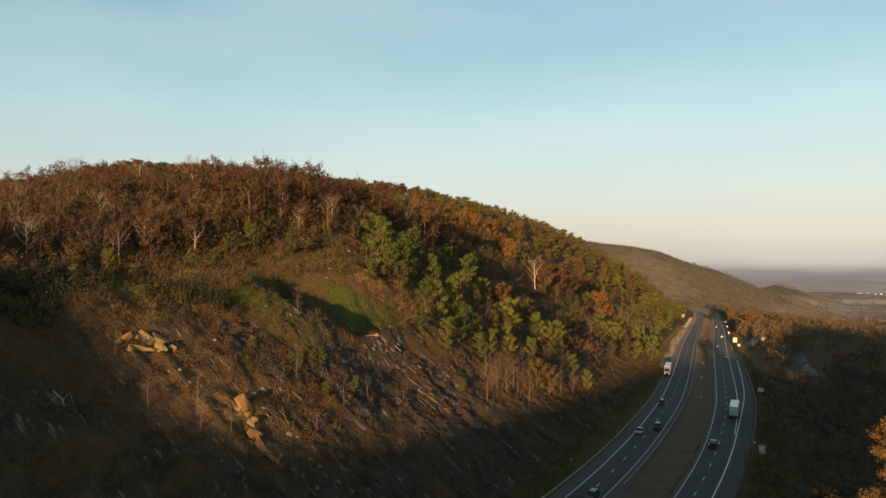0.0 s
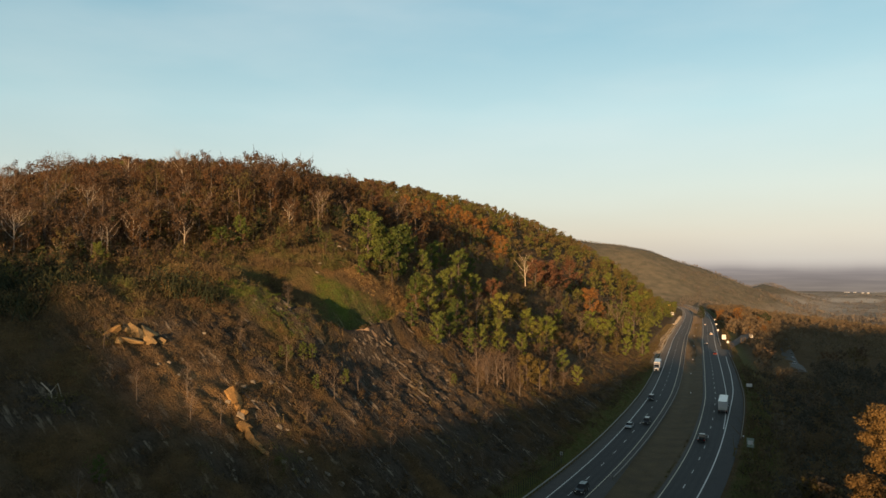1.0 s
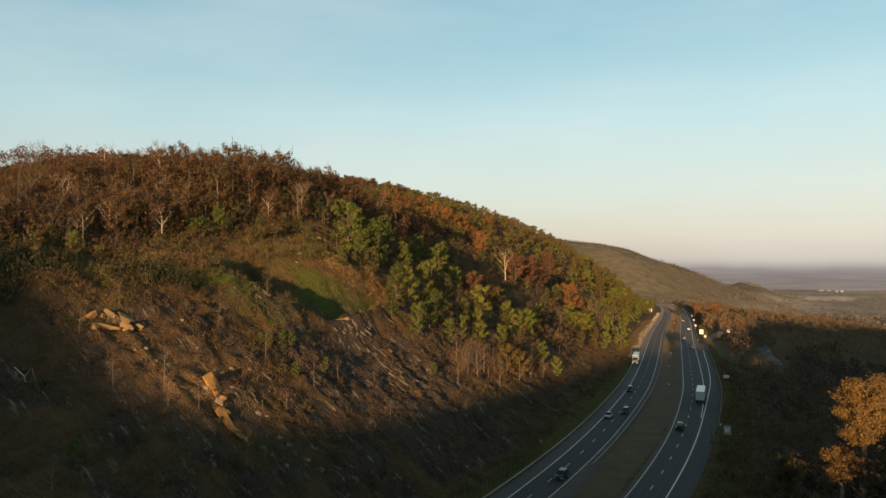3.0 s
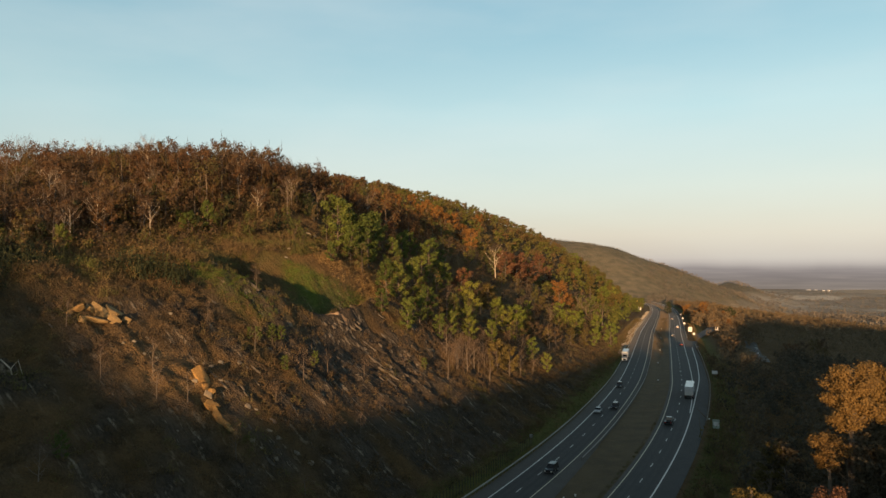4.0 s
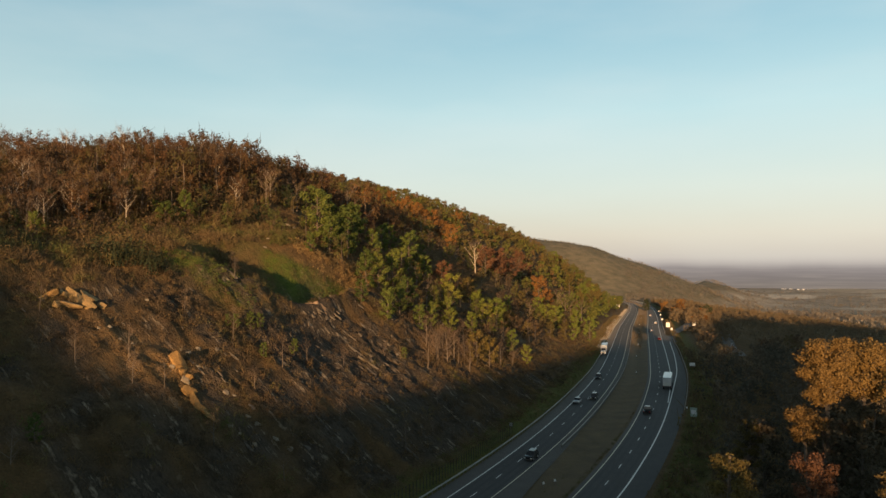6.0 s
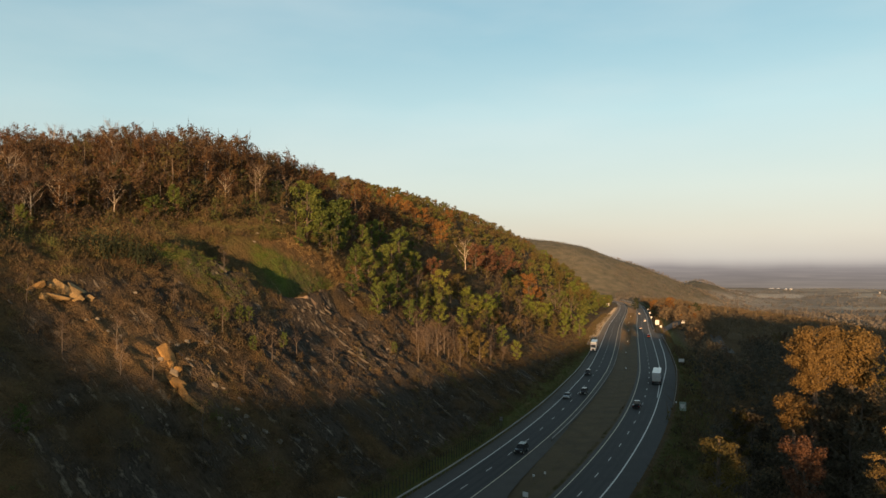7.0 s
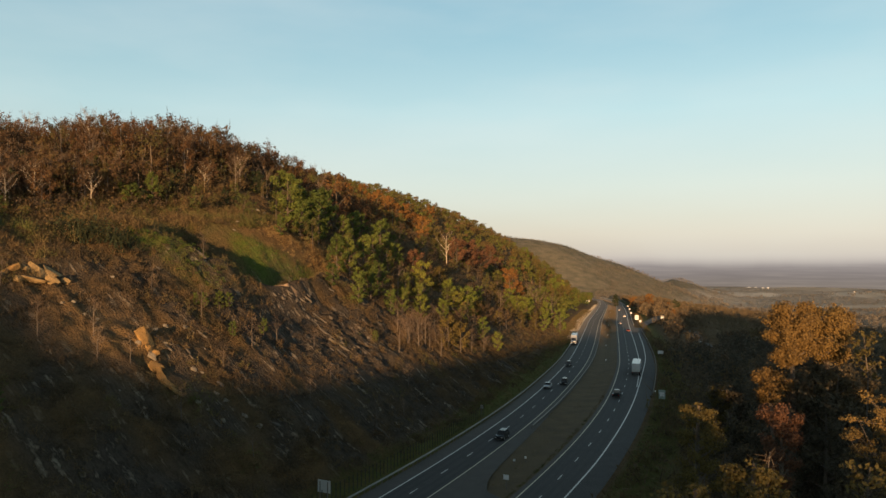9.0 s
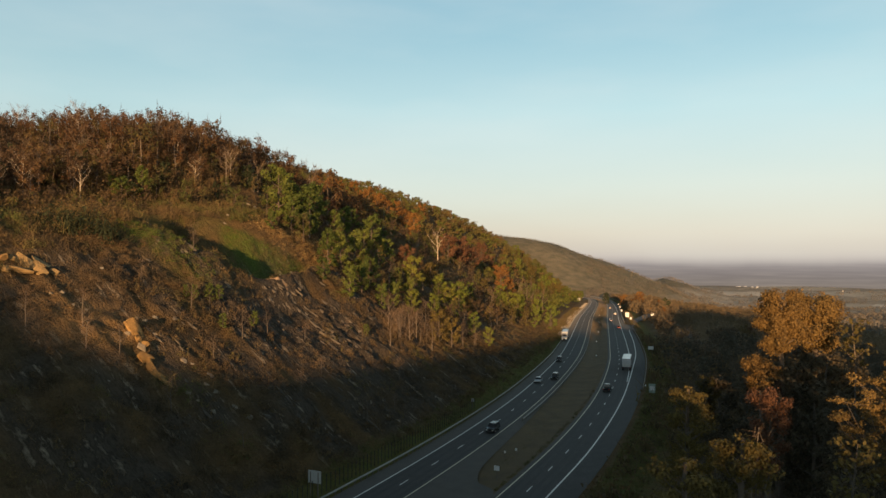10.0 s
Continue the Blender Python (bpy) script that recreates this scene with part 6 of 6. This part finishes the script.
for name, colour in (("dark_grey", (0.045, 0.047, 0.05)), ("black", (0.015, 0.015, 0.017)), ("silver", (0.4, 0.41, 0.42)), ("white", (0.5, 0.51, 0.53)), ("red", (0.3, 0.02, 0.02)), ("blue", (0.03, 0.06, 0.14))):
    M["paint_" + name] = surface(name + "_car_paint", tuple(c * 0.9 for c in colour), colour, 1.2, 0.25, 0.1, 0.0)


def slab_along(outline, width, top_width=None, bevel=0.03):
    """A side outline (y, z) drawn out across the width; the upper points may draw in."""
    bm = bmesh.new()
    zs = [z for _, z in outline]
    lo, hi = min(zs), max(zs)
    sides = []
    for s in (-1, 1):
        sides.append([bm.verts.new((s * (width + ((top_width or width) - width) * (z - lo) / (hi - lo)) / 2, y, z)) for y, z in outline])
    n = len(outline)
    bm.faces.new(sides[0][::-1])
    bm.faces.new(sides[1])
    for i in range(n):
        j = (i + 1) % n
        bm.faces.new((sides[0][i], sides[0][j], sides[1][j], sides[1][i]))
    bmesh.ops.recalc_face_normals(bm, faces=bm.faces)
    if bevel:
        bmesh.ops.bevel(bm, geom=list(bm.edges), offset=bevel, segments=2, affect="EDGES")
    return bm


def wheel(parent, x, y, r, width):
    w = part("wheel", rod((x - width * 0.2, y, r), (x + width * 0.2, y, r), r * 0.35, sides=10), M["black_trim"], parent)
    part("tyre", rod((x - width / 2, y, r), (x + width / 2, y, r), r, sides=16), M["tyre"], w)
    s = 1 if x > 0 else -1
    part("rim", rod((x + s * width / 2, y, r), (x + s * (width / 2 + 0.02), y, r), r * 0.62, sides=12), M["rim"], w)


BODY = {
    "saloon": (4.7, 1.82, [(-2.35, 0.35), (-2.35, 0.85), (-2.1, 0.98), (-1.2, 1.0), (0.9, 0.98), (2.0, 0.85), (2.35, 0.65), (2.35, 0.3)], [(-1.75, 0.98), (-1.0, 1.42), (0.15, 1.45), (1.05, 0.97)], 1.45),
    "suv": (4.7, 1.9, [(-2.35, 0.4), (-2.35, 1.05), (-2.2, 1.12), (0.95, 1.1), (2.1, 1.0), (2.35, 0.8), (2.35, 0.4)], [(-2.2, 1.1), (-1.95, 1.7), (0.2, 1.74), (1.05, 1.09)], 1.74),
    "pickup": (5.6, 1.98, [(-2.8, 0.5), (-2.8, 1.1), (-0.75, 1.1), (1.2, 1.14), (2.6, 1.05), (2.8, 0.85), (2.8, 0.45)], [(-0.75, 1.1), (-0.6, 1.78), (0.75, 1.82), (1.4, 1.12)], 1.82),
}


def car(kind, paint, label, m, group="cars on the road"):
    length, width, body, cabin, top = BODY[kind]
    ob = thing("pickup_truck" if kind == "pickup" else "car", label, "pickup" if kind == "pickup" else "car", group, m=m)
    part("body", slab_along(body, width, width * 0.94), M["paint_" + paint], ob, smooth_faces=False)
    part("windows", slab_along(cabin, width * 0.92, width * 0.72, 0.02), M["glass"], ob)
    ys = [y for y, z in cabin if z > top - 0.12]
    part("roof", box((width * 0.72, max(ys) - min(ys) + 0.15, 0.06), (0, (max(ys) + min(ys)) / 2, top), bevel=0.02), M["paint_" + paint], ob)
    for x in (-width / 2 + 0.12, width / 2 - 0.12):
        for y in (-length * 0.3, length * 0.3):
            wheel(ob, x, y, 0.36 if kind != "pickup" else 0.42, 0.24)
    for x in (-1, 1):
        part("headlight", box((0.36, 0.08, 0.16), (x * width * 0.36, length / 2 - 0.02, 0.7), bevel=0.02), M["lamp"], ob)
        part("tail_light", box((0.26, 0.07, 0.22), (x * width * 0.4, -length / 2 + 0.01, 0.82), bevel=0.02), M["tail"], ob)
    part("bumper", box((width * 0.94, 0.16, 0.2), (0, length / 2 - 0.02, 0.42), bevel=0.03), M["black_trim"], ob)
    part("bumper", box((width * 0.94, 0.16, 0.2), (0, -length / 2 + 0.02, 0.46), bevel=0.03), M["black_trim"], ob)
    return ob


def lorry(label, m, trailer=13.5, cab_paint="white"):
    ob = thing("semi_truck", label, "truck", "trucks", m=m)
    part("trailer", box((2.6, trailer, 2.75), (0, -trailer / 2 + 0.2, 2.62), bevel=0.04), M["paint_white"], ob, "white box trailer")
    part("trailer_frame", box((1.1, trailer - 0.4, 0.3), (0, -trailer / 2 + 0.2, 1.08)), M["black_trim"], ob)
    for x in (-0.64, 0.64):
        part("rear_door", box((1.24, 0.05, 2.6), (x, -trailer + 0.18, 2.62), bevel=0.015), M["paint_white"], ob)
    part("rear_bumper", box((2.3, 0.1, 0.14), (0, -trailer + 0.2, 0.6), bevel=0.02), M["black_trim"], ob)
    part("lower_door_panel", box((2.36, 0.03, 1.0), (0, -trailer + 0.14, 1.85)), M["sign_back"], ob, "grey lower door panel")
    cab = part("cab", slab_along([(0.6, 0.7), (0.6, 3.5), (1.2, 3.75), (2.3, 3.0), (2.75, 2.15), (4.6, 1.75), (4.75, 0.6)], 2.4, 2.15, 0.05), M["paint_" + cab_paint], ob, "white tractor cab")
    part("windscreen", slab_along([(2.36, 3.02), (2.8, 2.18), (2.84, 2.2), (2.4, 3.04)], 2.05, 1.9, 0.0), M["glass"], cab)
    part("grille", box((1.1, 0.05, 0.8), (0, 4.74, 1.1), bevel=0.02), M["black_trim"], cab)
    for x in (-1, 1):
        part("side_window", box((0.03, 0.9, 0.6), (x * 1.12, 1.85, 2.5)), M["glass"], cab)
        part("headlight", box((0.35, 0.08, 0.25), (x * 0.92, 4.7, 1.05), bevel=0.03), M["lamp"], cab)
        part("tail_light", box((0.2, 0.06, 0.16), (x * 1.1, -trailer + 0.16, 1.1)), M["tail"], ob)
        for y in (3.9, 0.4, -0.9, -trailer + 1.6, -trailer + 2.9):
            wheel(ob, x * 1.12, y, 0.52, 0.3 if y == 3.9 else 0.5)
    return ob


def on_lane(x, y, coming):
    """A vehicle's place: on the ground of the road at (x, y), along the road or against it."""
    return Matrix.Translation((x, y, float(road_z(y)) + 0.01)) @ Matrix.Rotation(-heading(y) + (math.pi if coming else 0), 4, "Z")


def lane(y, p, coming):
    x, yy, z = on_road(y, p)
    return on_lane(x, yy, coming)


lorry("white semi truck standing on the shoulder below the slope", lane(321, -5.5, True), 12.5)
lorry("white semi truck driving away along the road", lane(236, 16.2 + 5.6, False), 12.5)
car("suv", "dark_grey", "dark grey suv coming along the outer lane", lane(249, -1.9, True))
car("saloon", "silver", "grey saloon coming along the outer lane", lane(207.5, -1.9, True))
car("suv", "black", "black suv coming along the inner lane", lane(212.5, 1.85, True))
car("suv", "black", "black suv with lit paint coming along the inner lane", lane(150, 1.85, True))
car("pickup", "black", "black pickup driving away in the inner lane", lane(192, 16.7 + 1.9, False))
car("saloon", "red", "red car driving away far down the road", lane(386, 15.1 + 5.5, False))
car("saloon", "white", "white car driving away far down the road", lane(443, 15.1 + 1.9, False))
car("suv", "white", "white suv driving away in the far distance", lane(515, 15.1 + 5.5, False))
car("saloon", "silver", "silver car in the far distance", lane(640, 15.1 + 1.9, False))
road_sign("guide_sign", "tall white sign with grey bars beside the slip road", 186, 457, land_at(186, 457), 2.4, 3.0, 1.8, "sign_white", "sign_back", 2, bars=2, bar_face="sign_back")
for x, y, paint, turn in ((251, 499, "white", 0.4), (262, 522, "silver", 0.5), (226, 447, "white", 0.3)):
    car("saloon", paint, "car on the narrow road below the trees", Matrix.Translation((x, y, land_at(x, y) + 0.55)) @ Matrix.Rotation(-0.55 + turn * 0.2, 4, "Z"), "cars on the lower road")
